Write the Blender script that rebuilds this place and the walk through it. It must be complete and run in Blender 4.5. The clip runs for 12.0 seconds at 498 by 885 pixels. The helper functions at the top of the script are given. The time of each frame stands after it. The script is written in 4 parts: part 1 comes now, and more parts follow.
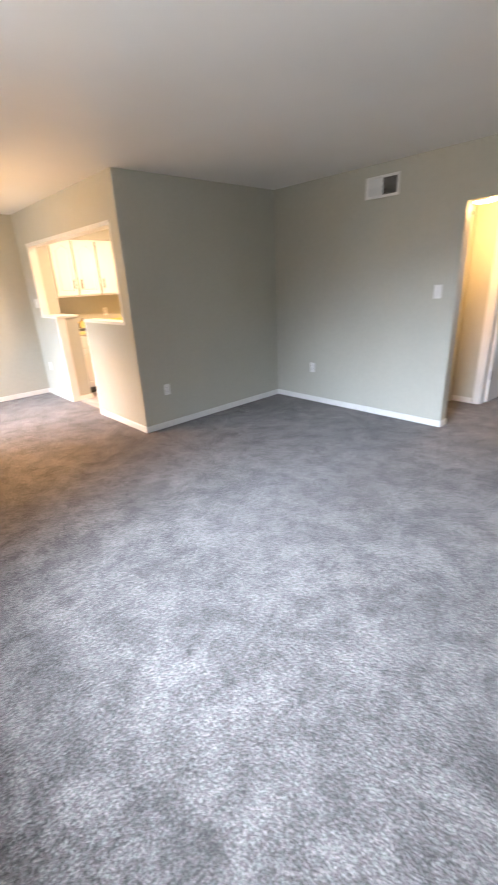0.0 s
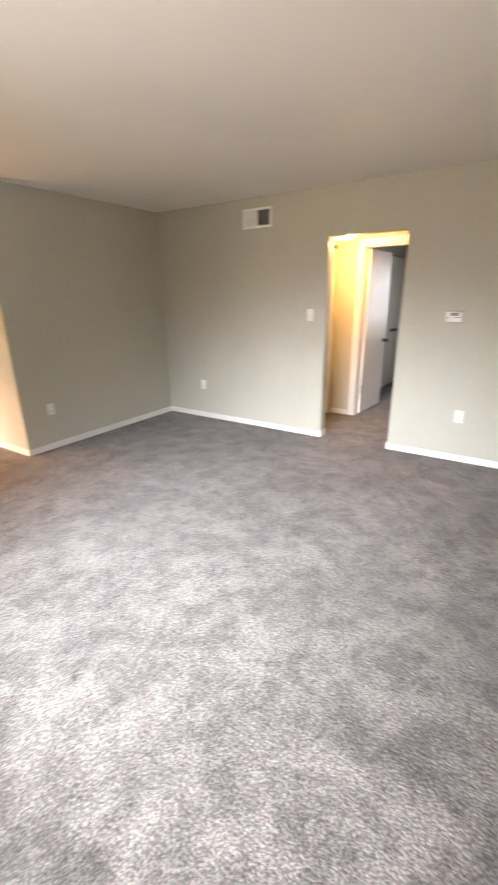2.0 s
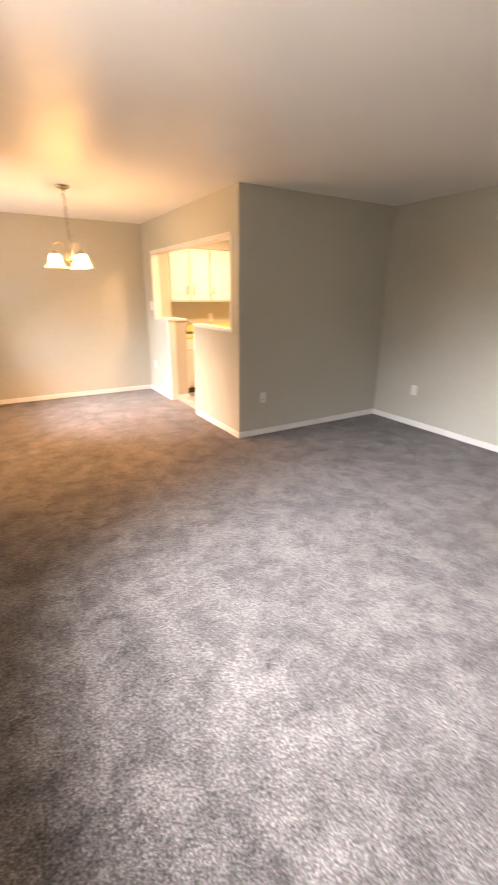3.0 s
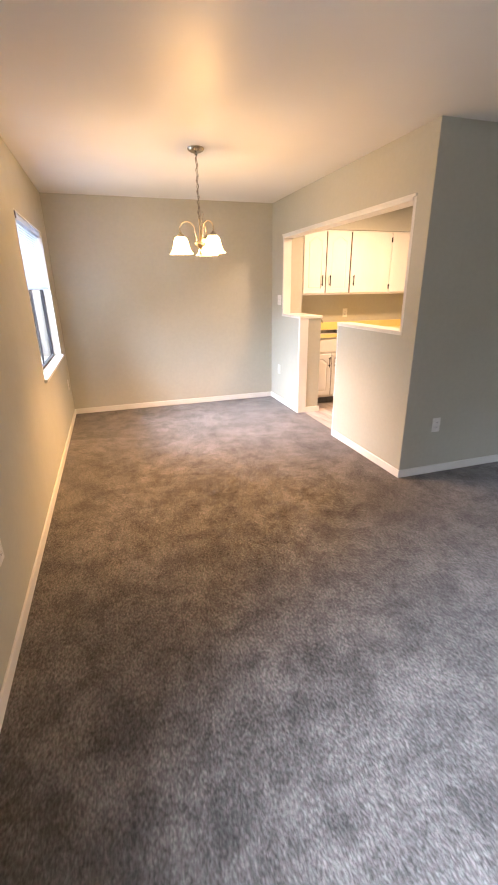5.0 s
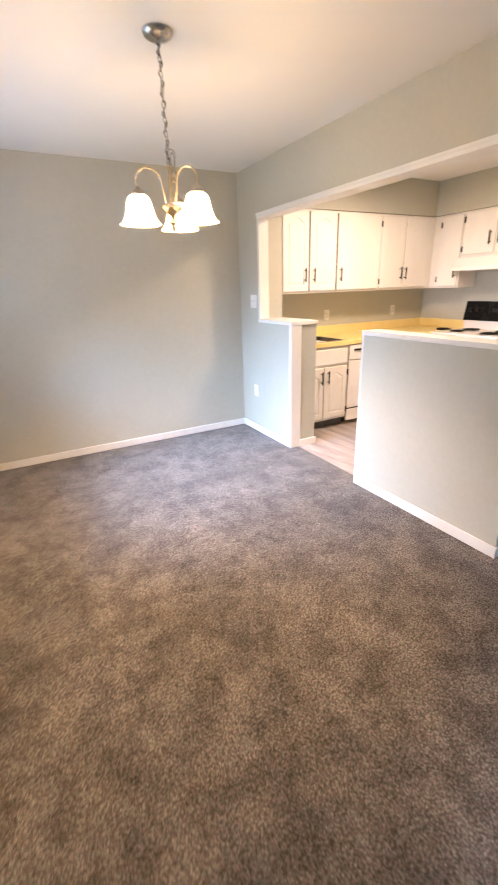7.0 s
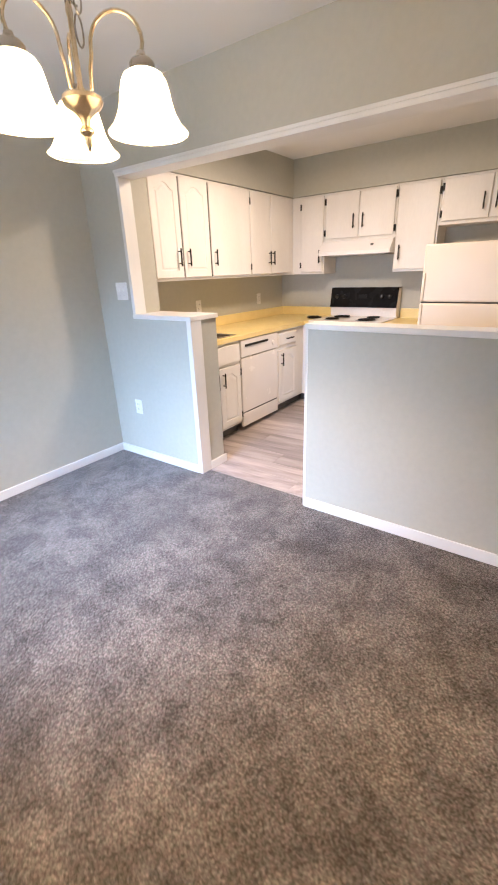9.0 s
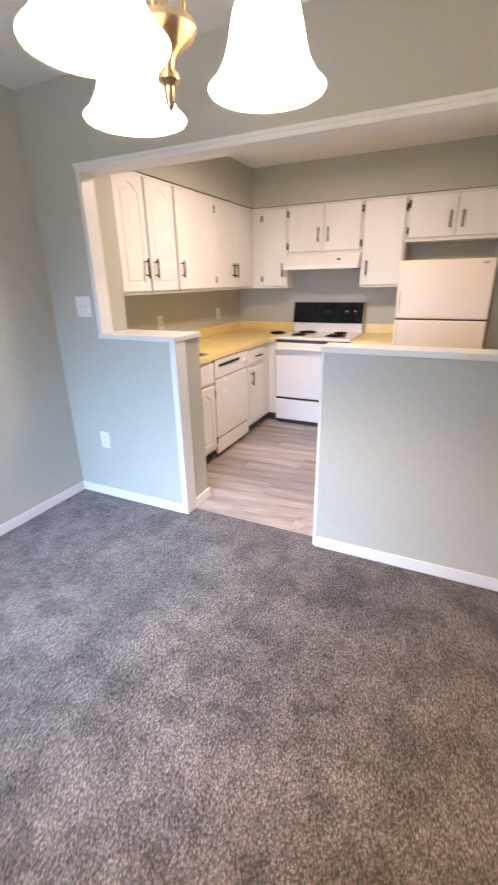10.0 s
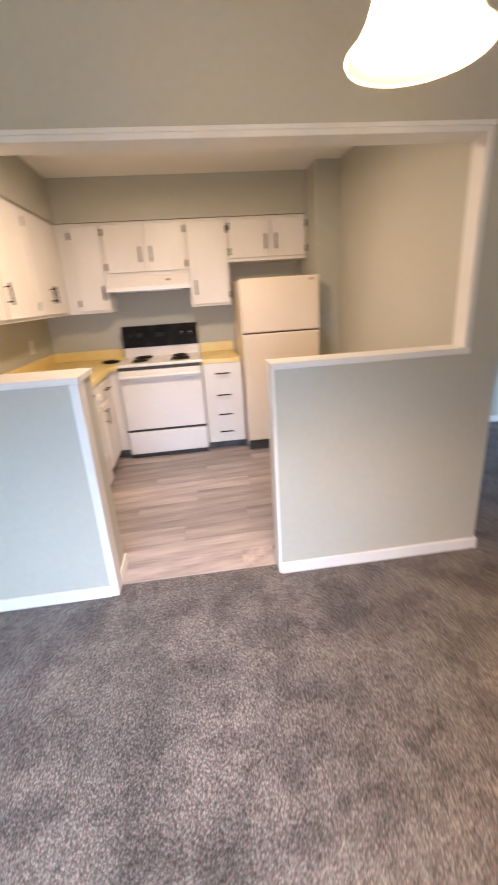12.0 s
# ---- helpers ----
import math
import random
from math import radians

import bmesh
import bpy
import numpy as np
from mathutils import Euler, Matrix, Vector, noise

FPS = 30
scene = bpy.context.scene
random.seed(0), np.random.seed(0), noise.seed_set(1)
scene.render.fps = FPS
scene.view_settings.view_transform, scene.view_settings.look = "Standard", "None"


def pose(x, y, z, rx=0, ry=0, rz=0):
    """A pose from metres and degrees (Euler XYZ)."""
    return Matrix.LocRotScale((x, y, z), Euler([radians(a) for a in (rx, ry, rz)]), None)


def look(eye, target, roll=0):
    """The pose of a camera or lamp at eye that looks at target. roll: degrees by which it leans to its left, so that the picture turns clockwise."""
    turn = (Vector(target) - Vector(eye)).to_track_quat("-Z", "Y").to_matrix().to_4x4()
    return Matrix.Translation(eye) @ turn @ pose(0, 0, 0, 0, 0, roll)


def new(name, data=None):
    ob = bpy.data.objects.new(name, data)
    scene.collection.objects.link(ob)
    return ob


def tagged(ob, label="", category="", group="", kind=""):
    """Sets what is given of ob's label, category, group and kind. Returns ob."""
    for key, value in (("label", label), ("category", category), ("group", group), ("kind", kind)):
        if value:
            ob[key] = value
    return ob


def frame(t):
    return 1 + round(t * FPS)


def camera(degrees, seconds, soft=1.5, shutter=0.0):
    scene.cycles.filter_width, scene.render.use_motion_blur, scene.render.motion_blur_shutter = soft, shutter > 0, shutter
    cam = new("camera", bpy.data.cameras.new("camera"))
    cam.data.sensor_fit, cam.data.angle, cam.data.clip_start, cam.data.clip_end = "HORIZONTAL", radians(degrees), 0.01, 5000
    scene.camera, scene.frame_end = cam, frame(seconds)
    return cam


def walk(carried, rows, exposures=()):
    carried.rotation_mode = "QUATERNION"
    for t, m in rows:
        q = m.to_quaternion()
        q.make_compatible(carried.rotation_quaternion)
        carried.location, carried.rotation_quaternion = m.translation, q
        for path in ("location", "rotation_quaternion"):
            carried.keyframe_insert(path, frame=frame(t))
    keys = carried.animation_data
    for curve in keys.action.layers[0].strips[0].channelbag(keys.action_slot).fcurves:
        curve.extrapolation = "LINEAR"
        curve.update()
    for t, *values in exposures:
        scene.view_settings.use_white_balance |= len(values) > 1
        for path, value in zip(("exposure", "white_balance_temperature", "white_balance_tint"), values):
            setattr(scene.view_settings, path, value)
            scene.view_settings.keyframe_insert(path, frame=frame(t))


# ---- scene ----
cam = camera(61.6, 12.0, soft=1.8, shutter=0.5)
PATH = [
    (0, (0.052, 1.073, 1.481), (1.305, 2.452, 0.755), -2.9),
    (0.5, (0.078, 0.932, 1.477), (1.558, 2.083, 0.782), -1.9),
    (1, (0.084, 0.854, 1.484), (1.722, 1.781, 0.807), -1.4),
    (1.5, (0.074, 0.821, 1.475), (1.776, 1.632, 0.806), -1.3),
    (2, (0.048, 0.932, 1.492), (1.62, 1.975, 0.828), -0.8),
    (2.5, (-0.027, 1.035, 1.48), (1.286, 2.392, 0.821), 0.0),
    (3, (-0.039, 1.163, 1.496), (0.932, 2.777, 0.823), 0.4),
    (3.5, (-0.011, 1.388, 1.487), (0.647, 3.153, 0.813), -0.0),
    (3.7, (-0.016, 1.516, 1.469), (0.56, 3.308, 0.794), -0.1),
    (5.3, (0.018, 2.566, 1.469), (0.588, 4.351, 0.77), -1.0),
    (5.5, (0.015, 2.72, 1.455), (0.622, 4.494, 0.759), -1.2),
    (6, (-0.036, 3.106, 1.467), (0.693, 4.829, 0.761), -2.0),
    (6.5, (0.016, 3.514, 1.468), (0.751, 5.242, 0.78), -1.6),
    (7, (0.021, 3.846, 1.444), (0.898, 5.503, 0.746), -1.9),
    (7.5, (-0.025, 4.14, 1.456), (1.05, 5.662, 0.727), -2.4),
    (7.7, (-0.005, 4.28, 1.449), (1.108, 5.783, 0.74), -2.5),
    (9.3, (0.01, 5.118, 1.415), (1.555, 6.148, 0.673), -2.1),
    (9.5, (0.052, 5.259, 1.428), (1.624, 6.279, 0.729), -2.4),
    (10, (0.09, 5.488, 1.445), (1.768, 6.3, 0.722), -1.1),
    (10.5, (0.062, 5.749, 1.437), (1.845, 6.231, 0.672), -3.3),
    (11, (0.153, 5.976, 1.429), (1.956, 6.43, 0.691), -2.4),
    (11.5, (0.249, 6.175, 1.446), (2.105, 6.481, 0.768), -1.4),
    (11.7, (0.257, 6.239, 1.447), (2.136, 6.396, 0.781), -1.5),
    (12, (0.209, 6.392, 1.445), (2.083, 6.184, 0.778), -3.7),
]
LIGHT = [(0, 0.10, 6900, 14), (1, 0.34, 7700, 17), (1.5, 0.32, 8000, 18), (2, 0.44, 8500, 18), (2.5, 0.33, 8700, 20), (3, 0.13, 8900, 23), (3.5, 0.0, 8500, 22), (5.5, -0.10, 6650, 15), (7.5, -0.23, 5450, 11), (9.5, -0.57, 5200, 9.5), (10.5, -0.74, 5150, 9.5), (11.5, -0.85, 5550, 10.5), (12, -0.76, 5750, 11)]
walk(cam, [(t, look(eye, target, roll)) for t, eye, target, roll in PATH], LIGHT)

# ---- world and light ----
world = bpy.data.worlds.new("sky")
scene.world = world
world.use_nodes = True
wn = world.node_tree.nodes
sky = wn.new("ShaderNodeTexSky")
sky.sky_type, sky.sun_disc = "NISHITA", False
sky.sun_elevation, sky.sun_rotation = radians(38), radians(95)
wn["Background"].inputs["Strength"].default_value = 0.12
world.node_tree.links.new(sky.outputs["Color"], wn["Background"].inputs["Color"])


def lamp(name, kind, place, energy, colour, size=0.05, size_y=None, target=None):
    data = bpy.data.lights.new(name, kind)
    data.energy, data.color = energy, colour
    if kind == "AREA":
        data.shape, data.size, data.size_y = "RECTANGLE", size, size_y
    elif kind == "POINT":
        data.shadow_soft_size = size
    ob = new(name, data)
    ob.matrix_world = look(place, target) if target else Matrix.Translation(place)
    return ob


sun = lamp("sun", "SUN", (9, -2, 8), 2.0, (1.0, 0.95, 0.88), target=(0, -1, 0))
sun.data.angle = radians(0.6)
DAY = (0.60, 0.76, 1.0)
for place, power, wide, tall, at, target, spread in (
        ("living", 126, 1.86, 1.16, (-1.02, 2.00, 1.55), (1.10, 2.20, 0.0), 72),
        ("dining", 112, 1.50, 1.50, (-1.00, 6.60, 1.75), (1.60, 6.72, 0.48), 68),
        ("bedroom", 17, 1.46, 1.16, (9.10, 1.0, 1.45), (5.0, 1.4, 0.6), 86)):
    day = lamp("daylight_" + place + "_window", "AREA", at, power, DAY, wide, tall, target)
    day.data.spread = radians(spread)
# added upward fill lamps at the windows, in place of light off the ground
lamp("ground_fill_living", "AREA", (-0.71, 2.05, 1.30), 12, (0.92, 0.95, 0.95), 1.8, 0.9, (0.29, 2.05, 2.10)).data.spread = radians(110)
lamp("ground_fill_dining", "AREA", (-0.71, 6.69, 1.13), 7, (0.95, 1.0, 0.93), 1.3, 0.6, (0.29, 6.69, 1.75)).data.spread = radians(120)
WARM = (1.0, 0.56, 0.21)
LAMP, HALL, KITCHEN = 116, 40, 72

# ---- materials ----


def material(name, colour, rough=0.6, metal=0.0, spec=0.5, second=None, scale=4.0, grain=0.0, grain_scale=60.0,
             bump=0.0, bump_scale=80.0, vary=0.0, stretch=(1, 1, 1), sheen=0.0):
    """A surface with broad stains, fine grain and a little relief."""
    m = bpy.data.materials.new(name)
    m.use_nodes = True
    nt = m.node_tree
    n, l = nt.nodes, nt.links
    b = n["Principled BSDF"]
    b.inputs["Roughness"].default_value = rough
    b.inputs["Metallic"].default_value = metal
    b.inputs["Specular IOR Level"].default_value = spec
    b.inputs["Sheen Weight"].default_value = sheen
    tc = n.new("ShaderNodeTexCoord")
    mp = n.new("ShaderNodeMapping")
    mp.inputs["Scale"].default_value = stretch
    l.new(tc.outputs["Object"], mp.inputs["Vector"])

    def noisy(sc, detail=3.0):
        t = n.new("ShaderNodeTexNoise")
        t.inputs["Scale"].default_value, t.inputs["Detail"].default_value = sc, detail
        l.new(mp.outputs["Vector"], t.inputs["Vector"])
        return t.outputs["Fac"]

    def mix(kind, fac, a, c):
        x = n.new("ShaderNodeMix")
        x.data_type, x.blend_type = "RGBA", kind
        for sock, v in ((x.inputs[0], fac), (x.inputs[6], a), (x.inputs[7], c)):
            if hasattr(v, "is_linked"):
                l.new(v, sock)
            else:
                sock.default_value = v if isinstance(v, float) else (*v, 1)
        return x.outputs[2]

    def ramp(fac, lo, hi, c0=0.0, c1=1.0):
        r = n.new("ShaderNodeMapRange")
        for i, v in enumerate((lo, hi, c0, c1), 1):
            r.inputs[i].default_value = v
        l.new(fac, r.inputs[0])
        return r.outputs[0]

    dark = second or tuple(c * 0.9 for c in colour)
    col = mix("MIX", ramp(noisy(scale), 0.38, 0.62), colour, dark)
    if grain:
        g = ramp(noisy(grain_scale, 2.0), 0.3, 0.7, 1 - grain, 1 + grain)
        col = mix("MULTIPLY", 1.0, col, g)
    if vary:
        info = n.new("ShaderNodeObjectInfo")
        col = mix("MULTIPLY", 1.0, col, ramp(info.outputs["Random"], 0, 1, 1 - vary, 1 + vary))
    l.new(col, b.inputs["Base Color"])
    if rough < 0.85 and not metal:
        l.new(ramp(noisy(scale * 3), 0.3, 0.7, rough - 0.06, rough + 0.06), b.inputs["Roughness"])
    if bump:
        bp = n.new("ShaderNodeBump")
        bp.inputs["Strength"].default_value, bp.inputs["Distance"].default_value = bump, 0.004
        l.new(noisy(bump_scale, 4.0), bp.inputs["Height"])
        l.new(bp.outputs["Normal"], b.inputs["Normal"])
    return m


def carpet_material():
    """Grey-brown cut pile: twisted tufts in rows, with brushed and trodden patches."""
    m = bpy.data.materials.new("carpet_pile")
    m.use_nodes = True
    n, l = m.node_tree.nodes, m.node_tree.links
    b = n["Principled BSDF"]
    b.inputs["Roughness"].default_value = 0.95
    b.inputs["Specular IOR Level"].default_value = 0.15
    b.inputs["Sheen Weight"].default_value = 0.25
    b.inputs["Sheen Roughness"].default_value = 0.4
    tc = n.new("ShaderNodeTexCoord")

    def noisy(sc, detail=2.0, rough=0.5, stretch=None, warp=0.0):
        t = n.new("ShaderNodeTexNoise")
        t.inputs["Scale"].default_value, t.inputs["Detail"].default_value = sc, detail
        t.inputs["Roughness"].default_value = rough
        t.inputs["Distortion"].default_value = warp
        src = tc.outputs["Object"]
        if stretch:
            mp = n.new("ShaderNodeMapping")
            mp.inputs["Scale"].default_value = stretch
            l.new(src, mp.inputs["Vector"])
            src = mp.outputs["Vector"]
        l.new(src, t.inputs["Vector"])
        return t.outputs["Fac"]

    def rng(src, lo, hi, c0, c1):
        r = n.new("ShaderNodeMapRange")
        r.interpolation_type = "SMOOTHSTEP"
        for i, v in enumerate((lo, hi, c0, c1), 1):
            r.inputs[i].default_value = v
        l.new(src, r.inputs[0])
        return r.outputs[0]

    def mul(a, c):
        x = n.new("ShaderNodeMath")
        x.operation = "MULTIPLY"
        l.new(a, x.inputs[0])
        l.new(c, x.inputs[1])
        return x.outputs[0]

    patches = mul(rng(noisy(5.6, 7.0, 0.70, None, 0.15), 0.37, 0.61, 0.68, 1.20), rng(noisy(8.5, 5.0, 0.62, None, 0.2), 0.34, 0.44, 0.74, 1.0))
    broad = rng(noisy(2.4, 3.0, 0.6, (1.0, 0.6, 1)), 0.36, 0.64, 0.82, 1.12)
    vor = n.new("ShaderNodeTexVoronoi")
    vor.voronoi_dimensions = "2D"
    vor.inputs["Scale"].default_value = 140
    mp = n.new("ShaderNodeMapping")
    mp.inputs["Scale"].default_value = (0.75, 1.0, 1)
    l.new(tc.outputs["Object"], mp.inputs["Vector"])
    l.new(mp.outputs["Vector"], vor.inputs["Vector"])
    bw = n.new("ShaderNodeRGBToBW")
    l.new(vor.outputs["Color"], bw.inputs["Color"])
    # tufts darken outwards: the shade between them is painted into the pile colour
    tuft_shade = rng(vor.outputs["Distance"], 0.05, 0.70, 1.12, 0.72)
    clumps = rng(noisy(118, 2.0, 0.55, (0.8, 1.0, 1), 0.4), 0.34, 0.66, 0.63, 1.33)
    tufts = mul(mul(tuft_shade, rng(bw.outputs["Val"], 0.2, 0.8, 0.78, 1.22)), clumps)
    fibre = rng(noisy(420, 1.5), 0.32, 0.68, 0.80, 1.20)
    shade = mul(mul(patches, broad), mul(tufts, fibre))
    x = n.new("ShaderNodeMix")
    x.data_type, x.blend_type = "RGBA", "MULTIPLY"
    x.inputs[0].default_value = 1.0
    x.inputs[6].default_value = (*CARPET, 1)
    l.new(shade, x.inputs[7])
    hue = n.new("ShaderNodeMix")
    hue.data_type, hue.blend_type = "RGBA", "MIX"
    hue.inputs[6].default_value, hue.inputs[7].default_value = (1.06, 0.98, 0.98, 1), (0.96, 1.02, 0.98, 1)
    l.new(rng(noisy(55, 2.0), 0.35, 0.65, 0.0, 1.0), hue.inputs[0])
    x2 = n.new("ShaderNodeMix")
    x2.data_type, x2.blend_type = "RGBA", "MULTIPLY"
    x2.inputs[0].default_value = 1.0
    l.new(x.outputs[2], x2.inputs[6])
    l.new(hue.outputs[2], x2.inputs[7])
    l.new(x2.outputs[2], b.inputs["Base Color"])
    bp = n.new("ShaderNodeBump")
    bp.inputs["Strength"].default_value, bp.inputs["Distance"].default_value = 0.5, 0.008
    l.new(tufts, bp.inputs["Height"])
    l.new(bp.outputs["Normal"], b.inputs["Normal"])
    return m


CARPET = (0.139, 0.127, 0.120)
WALL = (0.470, 0.462, 0.395)
M_WALL = material("greige_wall_paint", WALL, 0.55, second=tuple(c * 0.965 for c in WALL), scale=1.3, grain=0.02, grain_scale=30, bump=0.12, bump_scale=160, spec=0.35)
M_CEIL = material("white_ceiling_paint", (0.79, 0.78, 0.76), 0.46, second=(0.76, 0.75, 0.73), scale=0.9, bump=0.10, bump_scale=120, spec=0.5)
M_TRIM = material("white_gloss_trim_paint", (0.75, 0.74, 0.71), 0.38, second=(0.70, 0.69, 0.66), scale=3, bump=0.06, bump_scale=40)
M_CAB = material("white_cabinet_paint", (0.80, 0.775, 0.735), 0.42, second=(0.765, 0.735, 0.69), scale=5, grain=0.015, bump=0.1, bump_scale=45, stretch=(1, 1, 0.35))
M_DOOR = material("white_door_paint", (0.77, 0.755, 0.72), 0.4, second=(0.73, 0.71, 0.67), scale=2, bump=0.05, bump_scale=40)
M_CARPET = carpet_material()
M_PLANK = material("greyed_oak_vinyl", (0.40, 0.35, 0.33), 0.42, second=(0.27, 0.23, 0.215), scale=2.6, grain=0.10, grain_scale=9, bump=0.05, bump_scale=20, vary=0.24, stretch=(5.0, 0.55, 1))
M_JOINT = material("dark_plank_joint", (0.20, 0.17, 0.15), 0.8)
M_YELLOW = material("yellow_laminate", (0.80, 0.65, 0.27), 0.35, second=(0.77, 0.61, 0.24), scale=6, grain=0.05, grain_scale=200)
M_BLACK = material("black_metal", (0.012, 0.011, 0.010), 0.5, spec=0.2, scale=20)
M_BLACKGLASS = material("black_glass_panel", (0.008, 0.008, 0.009), 0.26, spec=0.10, second=(0.008, 0.008, 0.009), scale=2)
M_RUBBER = material("dark_toe_kick", (0.11, 0.105, 0.10), 0.75, second=(0.07, 0.065, 0.06), scale=8)
M_ENAMEL = material("white_enamel", (0.82, 0.79, 0.77), 0.22, second=(0.80, 0.77, 0.74), scale=3, bump=0.02, bump_scale=30)
M_ALMOND = material("almond_enamel", (0.80, 0.70, 0.57), 0.34, second=(0.78, 0.68, 0.545), scale=3, bump=0.12, bump_scale=220)
M_STEEL = material("brushed_steel", (0.50, 0.48, 0.46), 0.32, metal=1.0, scale=12, grain=0.1)
# darker than the rim steel: the basin's shade is in its colour
M_SINK = material("shaded_sink_steel", (0.20, 0.185, 0.165), 0.42, metal=1.0, second=(0.12, 0.11, 0.10), scale=9, grain=0.1)
# shade between cabinet doors, put into a dark brown
M_GAP = material("dark_gap_shade", (0.09, 0.065, 0.05), 0.8, second=(0.06, 0.045, 0.035), scale=10)
M_CHROME = material("polished_nickel", (0.46, 0.43, 0.38), 0.2, metal=1.0, scale=14)
M_BRASS = material("polished_brass", (0.82, 0.68, 0.46), 0.24, metal=1.0, scale=14, grain=0.08)
M_PLATE = material("white_plastic_plate", (0.82, 0.81, 0.79), 0.35, scale=10)
M_SLOT = material("dark_slot", (0.05, 0.047, 0.045), 0.6, scale=10)
M_DARKVENT = material("shadowed_duct", (0.06, 0.057, 0.055), 0.7, scale=5)
M_LCD = material("grey_green_display", (0.22, 0.24, 0.20), 0.25, scale=9)
M_BRONZE = material("bronze_aluminium", (0.055, 0.052, 0.06), 0.4, spec=0.5, scale=8)
M_BLIND = material("white_vinyl_slat", (0.82, 0.83, 0.84), 0.4, scale=10)
nt = M_BLIND.node_tree
thin = nt.nodes.new("ShaderNodeBsdfTranslucent")
thin.inputs["Color"].default_value = (0.66, 0.80, 0.95, 1)
both = nt.nodes.new("ShaderNodeMixShader")
both.inputs[0].default_value = 0.42
nt.links.new(nt.nodes["Principled BSDF"].outputs[0], both.inputs[1])
nt.links.new(thin.outputs[0], both.inputs[2])
nt.links.new(both.outputs[0], nt.nodes["Material Output"].inputs["Surface"])
M_GROUND = material("outdoor_grass_and_gravel", (0.10, 0.12, 0.06), 0.9, second=(0.16, 0.14, 0.11), scale=0.8, grain=0.3, grain_scale=9)
M_HANDLE = material("dark_bronze_knob", (0.06, 0.045, 0.035), 0.35, metal=0.6, scale=10)


def glass_material():
    m = bpy.data.materials.new("window_glass")
    m.use_nodes = True
    b = m.node_tree.nodes["Principled BSDF"]
    b.inputs["Transmission Weight"].default_value = 1.0
    b.inputs["Roughness"].default_value = 0.0
    b.inputs["IOR"].default_value = 1.1
    return m


def shade_material():
    """Frosted white glass that lets its bulb's light through."""
    m = bpy.data.materials.new("frosted_shade_glass")
    m.use_nodes = True
    n, l = m.node_tree.nodes, m.node_tree.links
    b = n["Principled BSDF"]
    b.inputs["Base Color"].default_value = (0.86, 0.86, 0.85, 1)
    b.inputs["Roughness"].default_value = 0.35
    tr = n.new("ShaderNodeBsdfTranslucent")
    tr.inputs["Color"].default_value = (0.60, 0.63, 0.63, 1)
    clear = n.new("ShaderNodeBsdfTransparent")
    clear.inputs["Color"].default_value = (0.97, 0.99, 1.0, 1)
    m1 = n.new("ShaderNodeMixShader")
    m1.inputs[0].default_value = 0.42
    l.new(tr.outputs[0], m1.inputs[1])
    l.new(clear.outputs[0], m1.inputs[2])
    mx = n.new("ShaderNodeMixShader")
    mx.inputs[0].default_value = 0.88
    l.new(b.outputs[0], mx.inputs[1])
    l.new(m1.outputs[0], mx.inputs[2])
    l.new(mx.outputs[0], n["Material Output"].inputs["Surface"])
    return m


def glow_material(name, colour, strength):
    m = bpy.data.materials.new(name)
    m.use_nodes = True
    b = m.node_tree.nodes["Principled BSDF"]
    b.inputs["Base Color"].default_value = (0.9, 0.87, 0.8, 1)
    b.inputs["Emission Color"].default_value = (*colour, 1)
    b.inputs["Emission Strength"].default_value = strength
    return m


M_GLASS, M_SHADE = glass_material(), shade_material()
M_BULB = glow_material("lit_bulb", (1.0, 0.85, 0.62), 14.0)
M_HALLGLOW = glow_material("lit_hall_globe", (1.0, 0.80, 0.5), 6.0)

# ---- mesh helpers ----


def box(bm, x0, x1, y0, y1, z0, z1, bevel=0.0, segs=2):
    r = bmesh.ops.create_cube(bm, size=1.0)
    vs = r["verts"]
    for v in vs:
        v.co = Vector((x0 + (v.co.x + 0.5) * (x1 - x0), y0 + (v.co.y + 0.5) * (y1 - y0), z0 + (v.co.z + 0.5) * (z1 - z0)))
    if bevel:
        es = {e for v in vs for e in v.link_edges}
        bmesh.ops.bevel(bm, geom=list(es), offset=bevel, segments=segs, affect="EDGES", profile=0.5)


def tube(bm, points, radius, sides=10, caps=True):
    """A round bar along a line of points."""
    pts = [Vector(p) for p in points]
    rings = []
    up = Vector((0.123, 0.31, 0.94))
    for i, p in enumerate(pts):
        d = (pts[min(i + 1, len(pts) - 1)] - pts[max(i - 1, 0)]).normalized()
        a = d.cross(up if abs(d.dot(up)) < 0.98 else Vector((1, 0, 0))).normalized()
        c = d.cross(a)
        rings.append([bm.verts.new(p + radius * (math.cos(k * math.tau / sides) * a + math.sin(k * math.tau / sides) * c)) for k in range(sides)])
    for r0, r1 in zip(rings, rings[1:]):
        for k in range(sides):
            bm.faces.new((r0[k], r0[(k + 1) % sides], r1[(k + 1) % sides], r1[k]))
    if caps:
        bm.faces.new(rings[0][::-1])
        bm.faces.new(rings[-1])


def lathe(bm, profile, centre, sides=32, wall=0.0):
    """A turned shape from (radius, height) pairs about an upright axis; wall > 0 gives an open shell that thick."""
    prof = list(profile)
    if wall:
        prof = prof + [(max(r - wall, 0.001), z) for r, z in reversed(prof)]
    cx, cy, cz = centre
    rings = []
    for r, z in prof:
        rings.append([bm.verts.new((cx + max(r, 1e-4) * math.cos(k * math.tau / sides), cy + max(r, 1e-4) * math.sin(k * math.tau / sides), cz + z)) for k in range(sides)])
    pairs = list(zip(rings, rings[1:]))
    if wall:
        pairs.append((rings[-1], rings[0]))
    for r0, r1 in pairs:
        for k in range(sides):
            bm.faces.new((r0[k], r0[(k + 1) % sides], r1[(k + 1) % sides], r1[k]))


